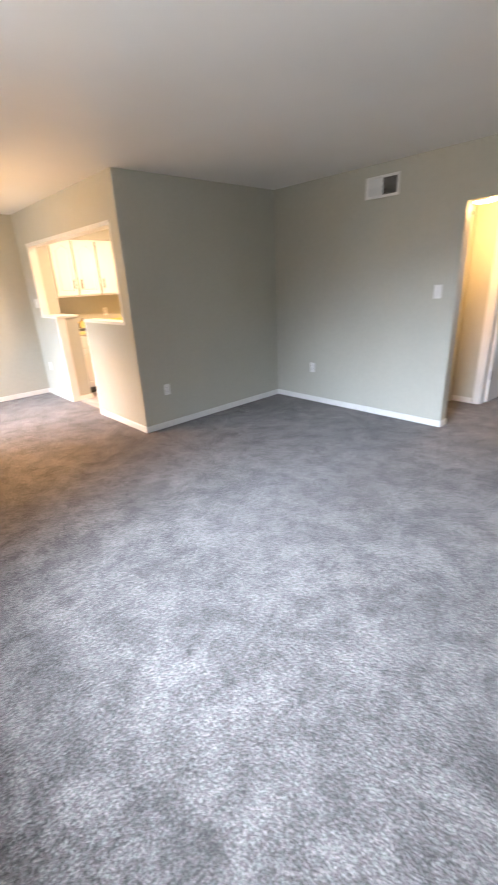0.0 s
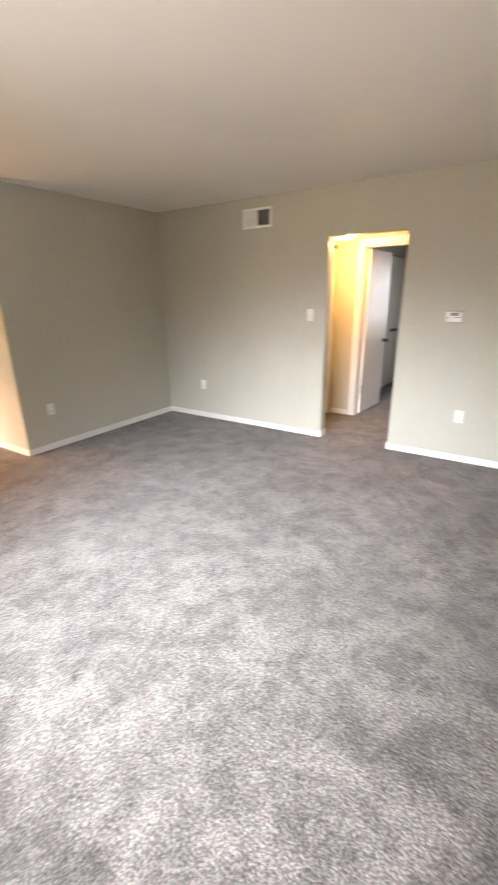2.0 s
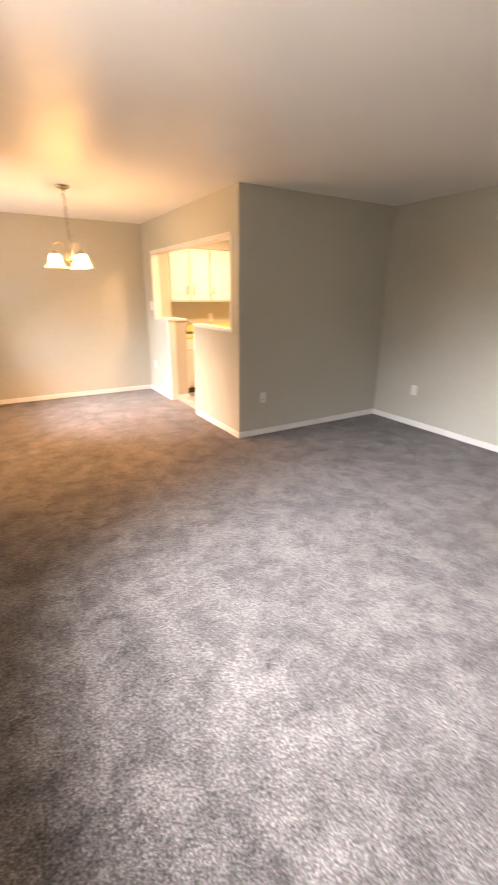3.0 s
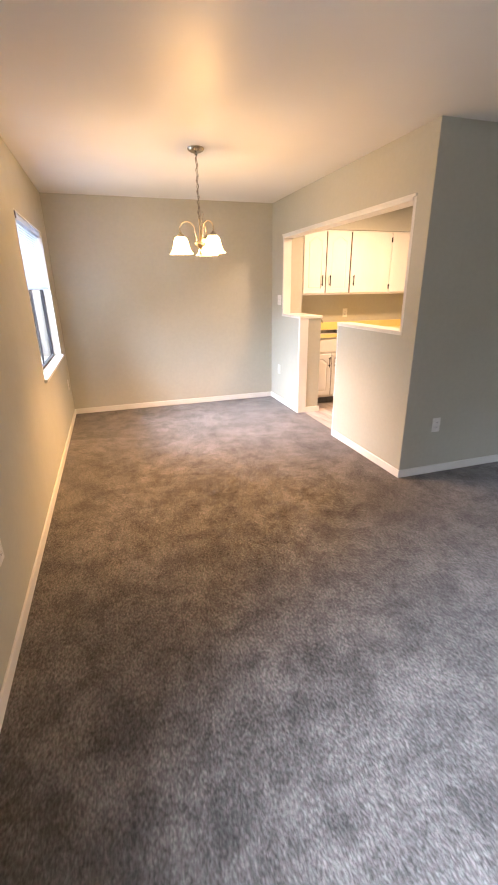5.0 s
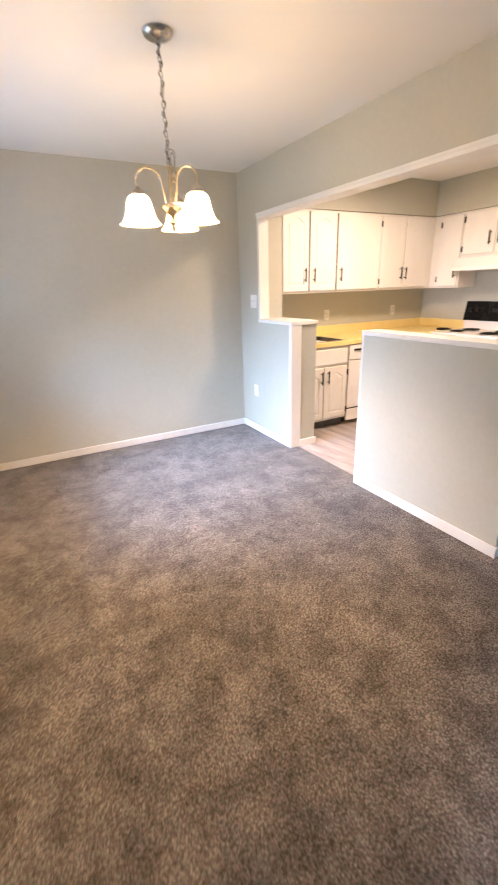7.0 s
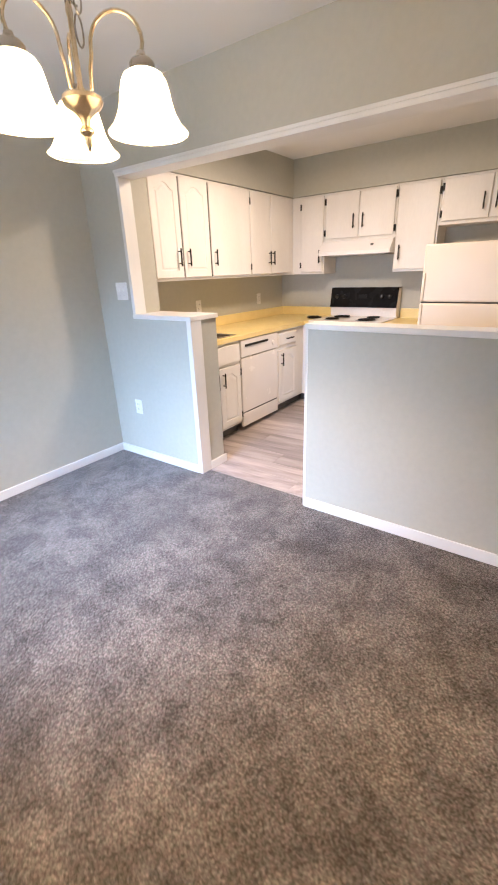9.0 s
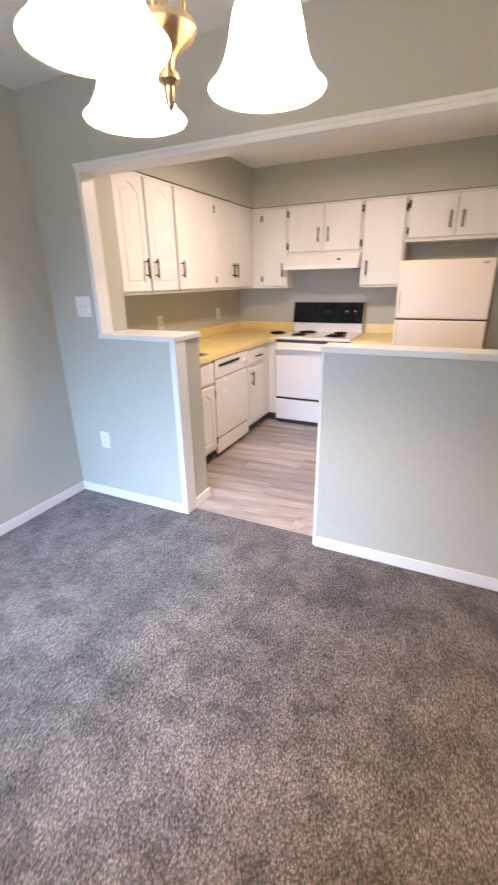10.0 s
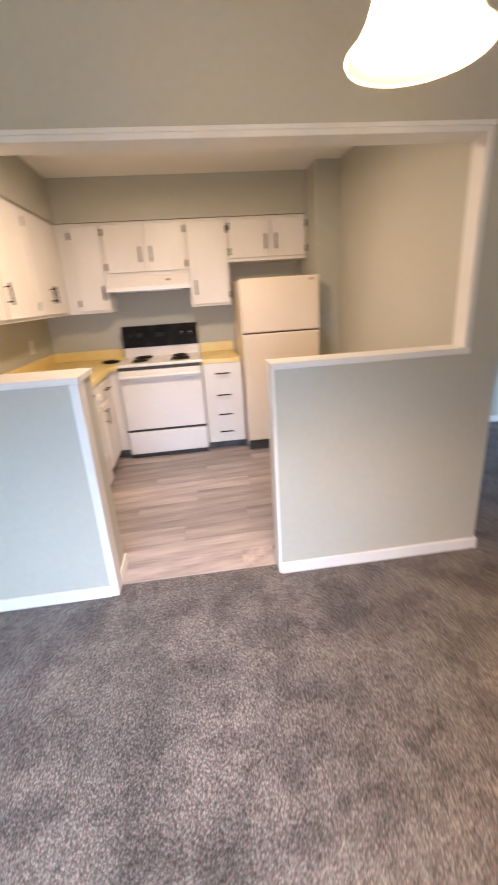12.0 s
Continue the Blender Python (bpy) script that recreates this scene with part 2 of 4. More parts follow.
def sheet(bm, outline, to3, depth):
    """A plate with the given 2D outline, depth thick along the third axis of to3(u, v, w)."""
    lo = [bm.verts.new(to3(u, v, 0)) for u, v in outline]
    hi = [bm.verts.new(to3(u, v, depth)) for u, v in outline]
    bm.faces.new(lo[::-1])
    bm.faces.new(hi)
    for i in range(len(lo)):
        j = (i + 1) % len(lo)
        bm.faces.new((lo[i], lo[j], hi[j], hi[i]))


def finish(bm, name, mat, smooth=False):
    bmesh.ops.recalc_face_normals(bm, faces=bm.faces[:])
    me = bpy.data.meshes.new(name)
    bm.to_mesh(me)
    bm.free()
    me.materials.append(mat)
    if smooth:
        for p in me.polygons:
            p.use_smooth = True
        me.set_sharp_from_angle(angle=radians(40))
    return me


def part(name, bm, mat, parent=None, label="", smooth=False):
    ob = new(name, finish(bm, name, mat, smooth))
    ob.parent = parent
    return tagged(ob, label)


def boxes(name, mat, spans, parent=None, label="", bevel=0.0):
    bm = bmesh.new()
    for s in spans:
        box(bm, *s, bevel=bevel)
    return part(name, bm, mat, parent, label)


def structure(ob, label, category):
    return tagged(ob, label, category, kind="structure")


def thing(name, label, category, group=""):
    e = new(name)
    e.empty_display_size = 0.05
    return tagged(e, label, category, group)


# ---- structure ----
XW, YS, XE, YP, XK, YN = -0.54, 0.535, 4.15, 4.93, 2.10, 7.85
XK2, YP2, XKE, YKN = 2.365, 5.04, 4.77, 7.84
H, DH, HK = 2.44, 2.015, 2.47
WIN = (6.0, 7.38, 0.80, 2.01)
WINL = (1.1, 3.0, 0.80, 2.01)

bm = bmesh.new()
box(bm, XW - 0.2, XK + 0.075, YS - 0.2, YN + 0.02, -0.05, 0)
box(bm, XK + 0.075, 5.18, YS - 0.2, YP + 0.02, -0.05, 0)
box(bm, 5.18, 9.3, -1.0, 3.3, -0.05, 0)
structure(part("floor", bm, M_CARPET), "grey-brown cut pile carpet with trodden darker patches", "carpet")
structure(boxes("ceiling", M_CEIL, [(XW - 0.2, XE + 0.12, YS - 0.2, YP, H, H + 0.1), (XW - 0.2, XK, YP, YN + 0.2, H, H + 0.1)]), "flat white painted living and dining ceiling", "ceiling")
structure(boxes("hall_ceiling", M_CEIL, [(XE + 0.12, 5.18, 0.6, 3.06, 2.095, 2.2)]), "low white hallway ceiling", "ceiling")
structure(boxes("bedroom_ceiling", M_CEIL, [(5.30, 9.3, -1.0, 3.0, H, H + 0.1)]), "white bedroom ceiling", "ceiling")


def wall_with_holes(name, axis, a0, a1, lo, hi, top, holes, label, mat=None):
    """A wall from a0 to a1 through its thickness, from lo to hi along its run, with rectangular holes (from, to, foot, head)."""
    spans, at = [], lo
    for h0, h1, foot, head in sorted(holes):
        spans.append((at, h0, 0, top))
        if foot > 0:
            spans.append((h0, h1, 0, foot))
        if head < top:
            spans.append((h0, h1, head, top))
        at = h1
    spans.append((at, hi, 0, top))
    out = [(a0, a1, u0, u1, z0, z1) if axis == "x" else (u0, u1, a0, a1, z0, z1) for u0, u1, z0, z1 in spans]
    return structure(boxes(name, mat or M_WALL, out), label, "wall")


wall_with_holes("wall_west", "x", XW - 0.2, XW, YS, YN, H, [WIN, WINL], "greige painted outer wall with window openings")
wall_with_holes("wall_south", "y", YS - 0.2, YS, XW - 0.2, XE, H, [(2.03, 3.03, 0, 2.03), (3.53, 4.10, 0, 2.03)], "greige painted wall with the entry door")
wall_with_holes("wall_east", "x", XE, XE + 0.12, YS - 0.2, YP, H, [(1.97, 2.705, 0, DH)], "greige painted wall with a cased doorless opening")
structure(boxes("wall_partition", M_WALL, [(XK + 0.13, XKE, YP, YP2, 0, HK)]), "greige painted partition behind the kitchen", "wall")
structure(boxes("wall_north", M_WALL, [(XW - 0.2, XK, YN, YN + 0.2, 0, H), (XK2, XKE + 0.1, YKN, YKN + 0.2, 0, HK)]), "greige painted end wall", "wall")
structure(boxes("wall_kitchen_east", M_WALL, [(XKE, XKE + 0.1, YP, YKN, 0, HK)]), "greige painted kitchen back wall", "wall")

# kitchen divider: a thick wall with a wide opening, low walls under it and a way through
O0, O1, OT = 5.085, 7.485, 2.018
L0, L1, LT, HT = 6.05, 6.925, 1.122, 1.112
structure(boxes("wall_kitchen_divider", M_WALL, [(XK, XK + 0.13, YP, O0, 0, HK)]), "greige end of the dividing wall beside the pass-through", "wall")
structure(boxes("lintel", M_WALL, [(XK, XK + 0.13, O0, O1, OT, HK)]), "greige painted lintel above the pass-through opening", "wall")
structure(boxes("wall_return", M_WALL, [(XK, XK2, O1, YN + 0.2, 0, HK)]), "greige thick wall beside the pass-through opening", "wall")
structure(boxes("half_wall", M_WALL, [(XK, XK + 0.13, O0, L0, 0, HT)]), "greige half wall below the pass-through opening", "wall")
structure(boxes("low_wall", M_WALL, [(XK, XK2, L1, O1, 0, LT)]), "greige thick low wall beside the way through", "wall")
structure(boxes("kitchen_ceiling", M_CEIL, [(XK + 0.13, XKE + 0.1, YP2, O1, HK, HK + 0.1), (XK2, XKE + 0.1, O1, YKN + 0.1, HK, HK + 0.1)]), "flat white painted kitchen ceiling", "ceiling")
structure(boxes("soffit", M_WALL, [(XK2 + 0.002, XKE, 7.502, YKN, 2.125, HK), (4.452, XKE, 5.25, 7.502, 2.125, HK)]), "greige painted soffit above the wall cabinets", "soffit")
structure(boxes("wall_pier", M_WALL, [(4.15, XKE, YP2, 5.25, 0, HK)]), "greige boxed pier beside the refrigerator", "wall")

# white boards that line the cut edges of the opening
T, TP, TD = 0.030, 0.008, 0.10


def trim(spans, label):
    structure(boxes("trim", M_TRIM, spans, bevel=0.003), label, "trim")


F, FL, B = XK - TP, XK - 0.002, XK + TD
trim([(F, XK + 0.133, O0 + T, O1, OT - 0.004, OT + 0.020), (F - 0.005, XK, O0 - 0.004, O1 + 0.004, OT + 0.018, OT + 0.036)], "white painted stepped head trim of the pass-through")
trim([(FL, B, O1 - T + 0.002, O1 + 0.002, LT + T, OT - 0.004)], "white painted side trim of the pass-through")
trim([(FL, B, O0, O0 + T, HT + T, OT + 0.018)], "white painted side trim of the pass-through")
trim([(F, XK2 + 0.01, L1 - 0.014, O1, LT, LT + T)], "white painted ledge on the low wall")
trim([(F, XK + 0.14, O0, L0 + 0.012, HT, HT + T)], "white painted cap on the half wall")
trim([(F, B, L1 - 0.01, L1 + T, 0, LT)], "white painted end board of the low wall")
trim([(FL, XK + 0.12, L0 - 0.006, L0 + 0.012, 0, HT)], "white painted end board of the half wall")

# skirting
BB, BT = 0.066, 0.013


def baseboard(x0, x1, y0, y1, name="baseboard"):
    bm = bmesh.new()
    box(bm, x0, x1, y0, y1, 0, BB, bevel=0.004)
    structure(part(name, bm, M_TRIM), "white painted baseboard", "baseboard")


baseboard(XW, XW + BT, YS, YN)
baseboard(XW + BT, XK - BT, YN - BT, YN)
baseboard(XK - BT, XK, L1 + T, YN)
baseboard(XK - BT, XK, YP - BT, L0)
baseboard(XK, XE - BT, YP - BT, YP)
baseboard(XE - BT, XE, 2.705, YP)
baseboard(XE - BT, XE + 0.12, 2.705 - BT, 2.705)
baseboard(XE - BT, XE, YS, 1.97)
baseboard(XE - BT, XE + 0.12, 1.97, 1.97 + BT)
baseboard(XW + BT, 1.965, YS, YS + BT)
baseboard(3.095, 3.53, YS, YS + BT)
baseboard(B, XK2 + 0.02, L1 - BT, L1)
baseboard(XK + 0.12, XK + 0.14, L0, L0 + BT)
baseboard(XK2, 4.06, YP2, YP2 + BT)

# hallway and bedroom beyond the opening
XH = 5.18
wall_with_holes("wall_hall_back", "x", XH, XH + 0.12, -1.0, 3.06, H, [(1.97, 2.70, 0, 2.01)], "greige hallway wall with the bedroom door")
structure(boxes("wall_hall_north", M_WALL, [(XE + 0.12, 4.30, 3.01, 3.2, 0, 2.2), (4.30, 5.12, 3.01, 3.2, 2.03, 2.2), (5.12, XH + 0.12, 3.01, 3.2, 0, 2.2), (4.30, 5.12, 3.15, 3.25, 0, 2.03)]), "greige hallway wall around a closet", "wall")
structure(boxes("wall_hall_south", M_WALL, [(XE + 0.12, XH, 0.48, 0.6, 0, H)]), "greige hallway end wall", "wall")
structure(boxes("wall_bedroom_north", M_WALL, [(XH + 0.12, 6.35, 2.86, 3.0, 0, H), (6.35, 8.2, 2.86, 3.0, 2.04, H), (8.2, 9.3, 2.86, 3.0, 0, H), (6.35, 8.2, 2.95, 3.05, 0, 2.04)]), "greige bedroom wall with a closet", "wall")
wall_with_holes("wall_bedroom_east", "x", 9.0, 9.12, -1.0, 2.86, H, [(0.25, 1.75, 0.85, 2.05)], "greige bedroom outer wall")
structure(boxes("wall_bedroom_south", M_WALL, [(XH + 0.12, 9.0, -1.1, -1.0, 0, H)]), "greige bedroom wall", "wall")
baseboard(XH - BT, XH, 2.79, 3.01)
baseboard(XH + 0.12, 6.30, 2.86 - BT, 2.86)
trim([(XH - 0.016, XH, 2.70, 2.775, 0, 2.01)], "white painted casing of the bedroom door")
trim([(XH - 0.016, XH, 1.895, 1.97, 0, 2.01)], "white painted casing of the bedroom door")
trim([(XH - 0.016, XH, 1.895, 2.775, 2.01, 2.085)], "white painted head casing of the bedroom door")
trim([(XH, XH + 0.12, 2.685, 2.70, 0, 1.995)], "white painted jamb of the bedroom door")
trim([(XH, XH + 0.12, 1.97, 1.985, 0, 1.995)], "white painted jamb of the bedroom door")
trim([(XH, XH + 0.12, 1.97, 2.70, 1.995, 2.01)], "white painted head jamb of the bedroom door")
# entry door casing
for x0, x1 in ((1.965, 2.03), (3.03, 3.095)):
    trim([(x0, x1, YS, YS + 0.016, 0, 2.03)], "white painted casing of the entry door")
trim([(1.965, 3.095, YS, YS + 0.016, 2.03, 2.095)], "white painted head casing of the entry door")

# outdoors
structure(boxes("ground", M_GROUND, [(-400, 400, -400, 400, -0.6, -0.4)]), "plain outdoor ground around the building", "ground")
# unseen slab over all rooms, added to block sun and sky
structure(boxes("roof", M_RUBBER, [(XW - 0.6, 9.6, -1.4, YN + 0.7, 2.62, 2.75)]), "unseen flat dark roof slab that keeps out sun and sky", "roof")

# ---- windows ----


def window(name, span, blind_to, label):
    y0, y1, z0, z1 = span
    win = thing(name, label, "window")
    win["kind"] = "structure"
    xo = XW - 0.10
    for nm, s in (("window_frame", (xo, xo + 0.03, y0, y1, z0, z0 + 0.02)), ("window_frame", (xo, xo + 0.03, y0, y1, z1 - 0.02, z1)),
                  ("window_frame", (xo, xo + 0.03, y0, y0 + 0.02, z0 + 0.02, z1 - 0.02)), ("window_frame", (xo, xo + 0.03, y1 - 0.02, y1, z0 + 0.02, z1 - 0.02)),
                  ("mullion", (xo + 0.006, xo + 0.024, (y0 + y1) / 2 - 0.009, (y0 + y1) / 2 + 0.009, z0 + 0.02, z1 - 0.02))):
        boxes(nm, M_BRONZE, [s], win, "dark bronze metal frame", bevel=0.003)
    for p0, p1 in ((y0 + 0.02, (y0 + y1) / 2 - 0.009), ((y0 + y1) / 2 + 0.009, y1 - 0.02)):
        pane = boxes("pane", M_GLASS, [(xo + 0.012, xo + 0.016, p0, p1, z0 + 0.02, z1 - 0.02)], win, "clear glass pane")
        pane.visible_shadow = False
    boxes("window_sill", M_TRIM, [(XW - 0.066, XW + 0.028, y0 - 0.03, y1 + 0.03, z0 - 0.022, z0 + 0.004)], win, "white painted sill board", bevel=0.006)
    for s in ((XW - 0.066, XW + 0.002, y1 - 0.008, y1, z0 + 0.004, z1 - 0.008), (XW - 0.066, XW + 0.002, y0, y0 + 0.008, z0 + 0.004, z1 - 0.008), (XW - 0.066, XW + 0.002, y0, y1, z1 - 0.008, z1)):
        boxes("reveal", M_TRIM, [s], win, "white painted reveal")
    if blind_to:
        bl = thing("window_blind", "white slatted venetian blind raised halfway in the window", "blind")
        boxes("headrail", M_BLIND, [(XW - 0.055, XW - 0.01, y0 + 0.012, y1 - 0.012, z1 - 0.05, z1 - 0.01)], bl, bevel=0.003)
        boxes("bracket", M_HANDLE, [(XW - 0.06, XW + 0.006, y0 + 0.009, y0 + 0.045, z1 - 0.058, z1 - 0.008)], bl, "dark end bracket", bevel=0.002)
        boxes("bottom_rail", M_BLIND, [(XW - 0.055, XW - 0.012, y0 + 0.015, y1 - 0.015, blind_to, blind_to + 0.022)], bl, "white bottom rail", bevel=0.004)
        bm = bmesh.new()
        box(bm, -0.013, 0.013, y0 + 0.016, y1 - 0.016, -0.001, 0.001)
        slat = finish(bm, "slat", M_BLIND)
        z = blind_to + 0.036
        while z < z1 - 0.055:
            s = new("slat", slat)
            s.parent = bl
            s.matrix_basis = pose(XW - 0.034, 0, z, 0, 66, 0)
            z += 0.0215
        for yy in (y0 + 0.2, (y0 + y1) / 2, y1 - 0.2):
            bm = bmesh.new()
            tube(bm, [(XW - 0.019, yy, blind_to + 0.01), (XW - 0.019, yy, z1 - 0.03)], 0.0015, 5)
            part("cord", bm, M_BLIND, bl)
    return win


window("window_1", WIN, 1.475, "dining window with a dark metal frame and white sill")
window("window_2", WINL, 0, "wide living room window with a dark metal frame")

# ---- doors ----


def knob(parent, place, axis, mat=M_HANDLE):
    """A round door knob with its rose, standing out along axis."""
    bm = bmesh.new()
    lathe(bm, [(0, 0), (0.03, 0), (0.03, 0.006), (0.012, 0.01), (0.011, 0.03), (0.024, 0.038), (0.028, 0.052), (0.02, 0.064), (0, 0.067)], (0, 0, 0), 20)
    turn = Vector(axis).to_track_quat("Z", "Y").to_matrix().to_4x4()
    bmesh.ops.transform(bm, matrix=Matrix.Translation(place) @ turn, verts=bm.verts[:])
    return part("door_knob", bm, mat, parent, "dark metal knob", True)


entry = structure(boxes("door_1", M_DOOR, [(2.045, 3.015, YS - 0.05, YS - 0.006, 0.012, 2.015)], bevel=0.003), "closed white painted flush entry door", "door")
for z in (0.17, 0.97, 1.77):
    boxes("hinge", M_HANDLE, [(3.0, 3.036, YS - 0.012, YS + 0.018, z, z + 0.1)], entry, "dark bronze hinge", bevel=0.002)
knob(entry, (2.11, YS - 0.006, 0.93), (0, 1, 0))
knob(entry, (2.11, YS - 0.006, 1.10), (0, 1, 0))
coat = structure(boxes("door_2", M_WALL, [(3.535, 4.095, YS - 0.05, YS - 0.004, 0.015, 2.025)], bevel=0.003), "closed greige flush closet door with a small knob", "door")
bm = bmesh.new()
lathe(bm, [(0, 0), (0.010, 0), (0.007, 0.01), (0.013, 0.018), (0.012, 0.026), (0, 0.029)], (0, 0, 0), 16)
bmesh.ops.transform(bm, matrix=pose(3.62, YS - 0.004, 0.86, -90), verts=bm.verts[:])
part("door_knob", bm, M_BLACK, coat, "small black knob", True)

bed_door = structure(part("door_3", (lambda b: (box(b, 0, 0.70, -0.018, 0.018, 0.012, 1.985, 0.003), b)[1])(bmesh.new()), M_DOOR), "open white flush bedroom door", "door")
bed_door.matrix_world = pose(XH + 0.10, 2.672, 0, 0, 0, -4.0)
for z in (0.28, 1.70):
    boxes("hinge", M_STEEL, [(-0.015, 0.02, -0.024, -0.017, z, z + 0.10)], bed_door, "steel hinge")
knob(bed_door, (0.63, -0.018, 0.90), (0, -1, 0))
knob(bed_door, (0.63, 0.018, 0.90), (0, 1, 0))

for i, x0 in enumerate((6.36, 7.285)):
    d = structure(boxes("door_4" if not i else "door_5", M_DOOR, [(x0, x0 + 0.91, 2.875, 2.91, 0.02, 2.03)], bevel=0.003), "white closet door in the bedroom", "door")
    for k in range(5):
        boxes("groove_bead", M_DOOR, [(x0 + 0.13 + 0.16 * k, x0 + 0.142 + 0.16 * k, 2.868, 2.876, 0.15, 1.9)], d)
    knob(d, ((x0 + 0.84) if not i else (x0 + 0.08), 2.875, 0.93), (0, -1, 0))

bifold = thing("door_6", "cream folding closet door in the hallway", "door")
bifold["kind"] = "structure"
for k in range(2):
    boxes("leaf", M_DOOR, [(4.31 + k * 0.405, 4.705 + k * 0.405, 3.03, 3.055, 0.02, 1.985)], bifold, bevel=0.003)
boxes("track", M_SLOT, [(4.30, 5.12, 3.02, 3.07, 1.995, 2.03)], bifold, "dark overhead track")

# ---- wall fittings ----


def facing(axis):
    """The pose of a wall fitting built facing -y, turned to face axis."""
    return {"-y": 0, "+x": 90, "+y": 180, "-x": -90}[axis]


def outlet(place, axis):
    t = thing("wall_outlet", "white duplex wall outlet with a plain plate", "outlet", "wall outlets")
    boxes("plate", M_PLATE, [(-0.036, 0.036, -0.006, 0, -0.058, 0.058)], t, bevel=0.002)
    for z in (-0.021, 0.021):
        r = boxes("receptacle", M_PLATE, [(-0.017, 0.017, -0.0085, -0.004, z - 0.015, z + 0.015)], t, bevel=0.003)
        for x in (-0.007, 0.007):
            boxes("slot", M_SLOT, [(x - 0.0012, x + 0.0012, -0.0092, -0.008, z - 0.004, z + 0.006)], r)
    t.matrix_world = pose(*place, 0, 0, facing(axis))
    return t


def switch(place, axis, gangs=1):
    t = thing("light_switch", "white toggle light switch plate" if gangs == 1 else "white double toggle light switch plate", "light switch")
    w = 0.036 + 0.023 * (gangs - 1)
    boxes("plate", M_PLATE, [(-w, w, -0.006, 0, -0.060, 0.060)], t, bevel=0.002)
    for k in range(gangs):
        x = (k - (gangs - 1) / 2) * 0.046
        boxes("toggle", M_PLATE, [(x - 0.005, x + 0.005, -0.016, -0.004, -0.004, 0.014)], t, bevel=0.002)
        for z in (-0.03, 0.03):
            boxes("screw", M_STEEL, [(x - 0.002, x + 0.002, -0.0068, -0.005, z - 0.002, z + 0.002)], t)
    t.matrix_world = pose(*place, 0, 0, facing(axis))
    return t


outlet((2.40, YP, 0.417), "-y")
outlet((XE, 4.336, 0.428), "-x")
outlet((XE, 1.36, 0.427), "-x")
outlet((XK, 7.563, 0.435), "-x")
outlet((XW, 7.56, 0.43), "+x")
outlet((XW, 4.07, 0.46), "+x")
outlet((3.20, YKN, 1.112), "-y")
outlet((4.24, YKN, 1.117), "-y")
switch((XE, 2.873, 1.294), "-x")
switch((XK, 7.575, 1.312), "-x", 2)

thermo = thing("thermostat", "white wall thermostat with a small display", "thermostat")
boxes("body", M_PLATE, [(-0.066, 0.066, -0.028, 0, -0.046, 0.04)], thermo, bevel=0.006)
boxes("display", M_LCD, [(-0.032, 0.036, -0.0295, -0.027, 0.005, 0.03)], thermo, "grey-green display", bevel=0.001)
for x in (-0.05, 0.012, 0.03, 0.05):
    boxes("button", M_SLOT, [(x - 0.006, x + 0.006, -0.0305, -0.027, -0.012, -0.005)], thermo, bevel=0.001)
for k in range(4):
    boxes("mode_slider", M_SLOT, [(-0.05 + k * 0.03, -0.044 + k * 0.03, -0.02, -0.01, 0.038, 0.046)], thermo)
thermo.matrix_world = pose(XE, 1.513, 1.300, 0, 0, -90)

vent = thing("wall_vent", "white metal wall register with dark upright louvres", "vent")
VW, VH = 0.176, 0.093
for s in ((-VW, VW, -0.012, 0, VH - 0.022, VH), (-VW, VW, -0.012, 0, -VH, -VH + 0.022), (-VW, -VW + 0.024, -0.012, 0, -VH + 0.022, VH - 0.022), (VW - 0.024, VW, -0.012, 0, -VH + 0.022, VH - 0.022), (-0.006, 0.006, -0.010, 0, -VH + 0.022, VH - 0.022)):
    boxes("frame", M_PLATE, [s], vent, bevel=0.002)
# flat plate; its dark colour paints the shade inside the duct
boxes("backing", M_DARKVENT, [(-VW + 0.02, VW - 0.02, -0.002, 0.001, -VH + 0.018, VH - 0.018)], vent, "dark plate painted as the shaded duct behind the louvres")
for k in range(22):
    x = -VW + 0.031 + k * 0.0138 + (0.008 if k > 10 else 0)
    bm = bmesh.new()
    box(bm, -0.0085, 0.0085, -0.0006, 0.0006, -VH + 0.022, VH - 0.022)
    s = part("slat", bm, M_PLATE, vent)
    s.matrix_basis = pose(x, -0.008, 0, 0, 0, 38 if k < 11 else 122)
vent.matrix_world = pose(XE, 3.512, 2.245, 0, 0, -90)

# ---- kitchen floor ----
kfloor = structure(boxes("kitchen_floor", M_JOINT, [(XK + 0.075, XKE, YP2, YKN, -0.05, -0.004), (XK + 0.075, XK2, L0, L1, -0.004, -0.0035)]), "grey wood-look vinyl planks laid in rows", "floor")

# ---- kitchen cabinets ----


def bar_pull(parent, c, length, axis, out):
    """A black bar pull at c, along axis ('z' or a run), standing out along out."""
    o = Vector(out)
    a = Vector(axis)
    c = Vector(c)
    bm = bmesh.new()
    tube(bm, [c + o * 0.03 - a * length / 2, c + o * 0.03 + a * length / 2], 0.0065, 10)
    for s in (-1, 1):
        p = c + a * s * length * 0.34
        tube(bm, [p - o * 0.001, p + o * 0.03], 0.0045, 8)
    part("handle", bm, M_BLACK, parent, "black bar handle", True)


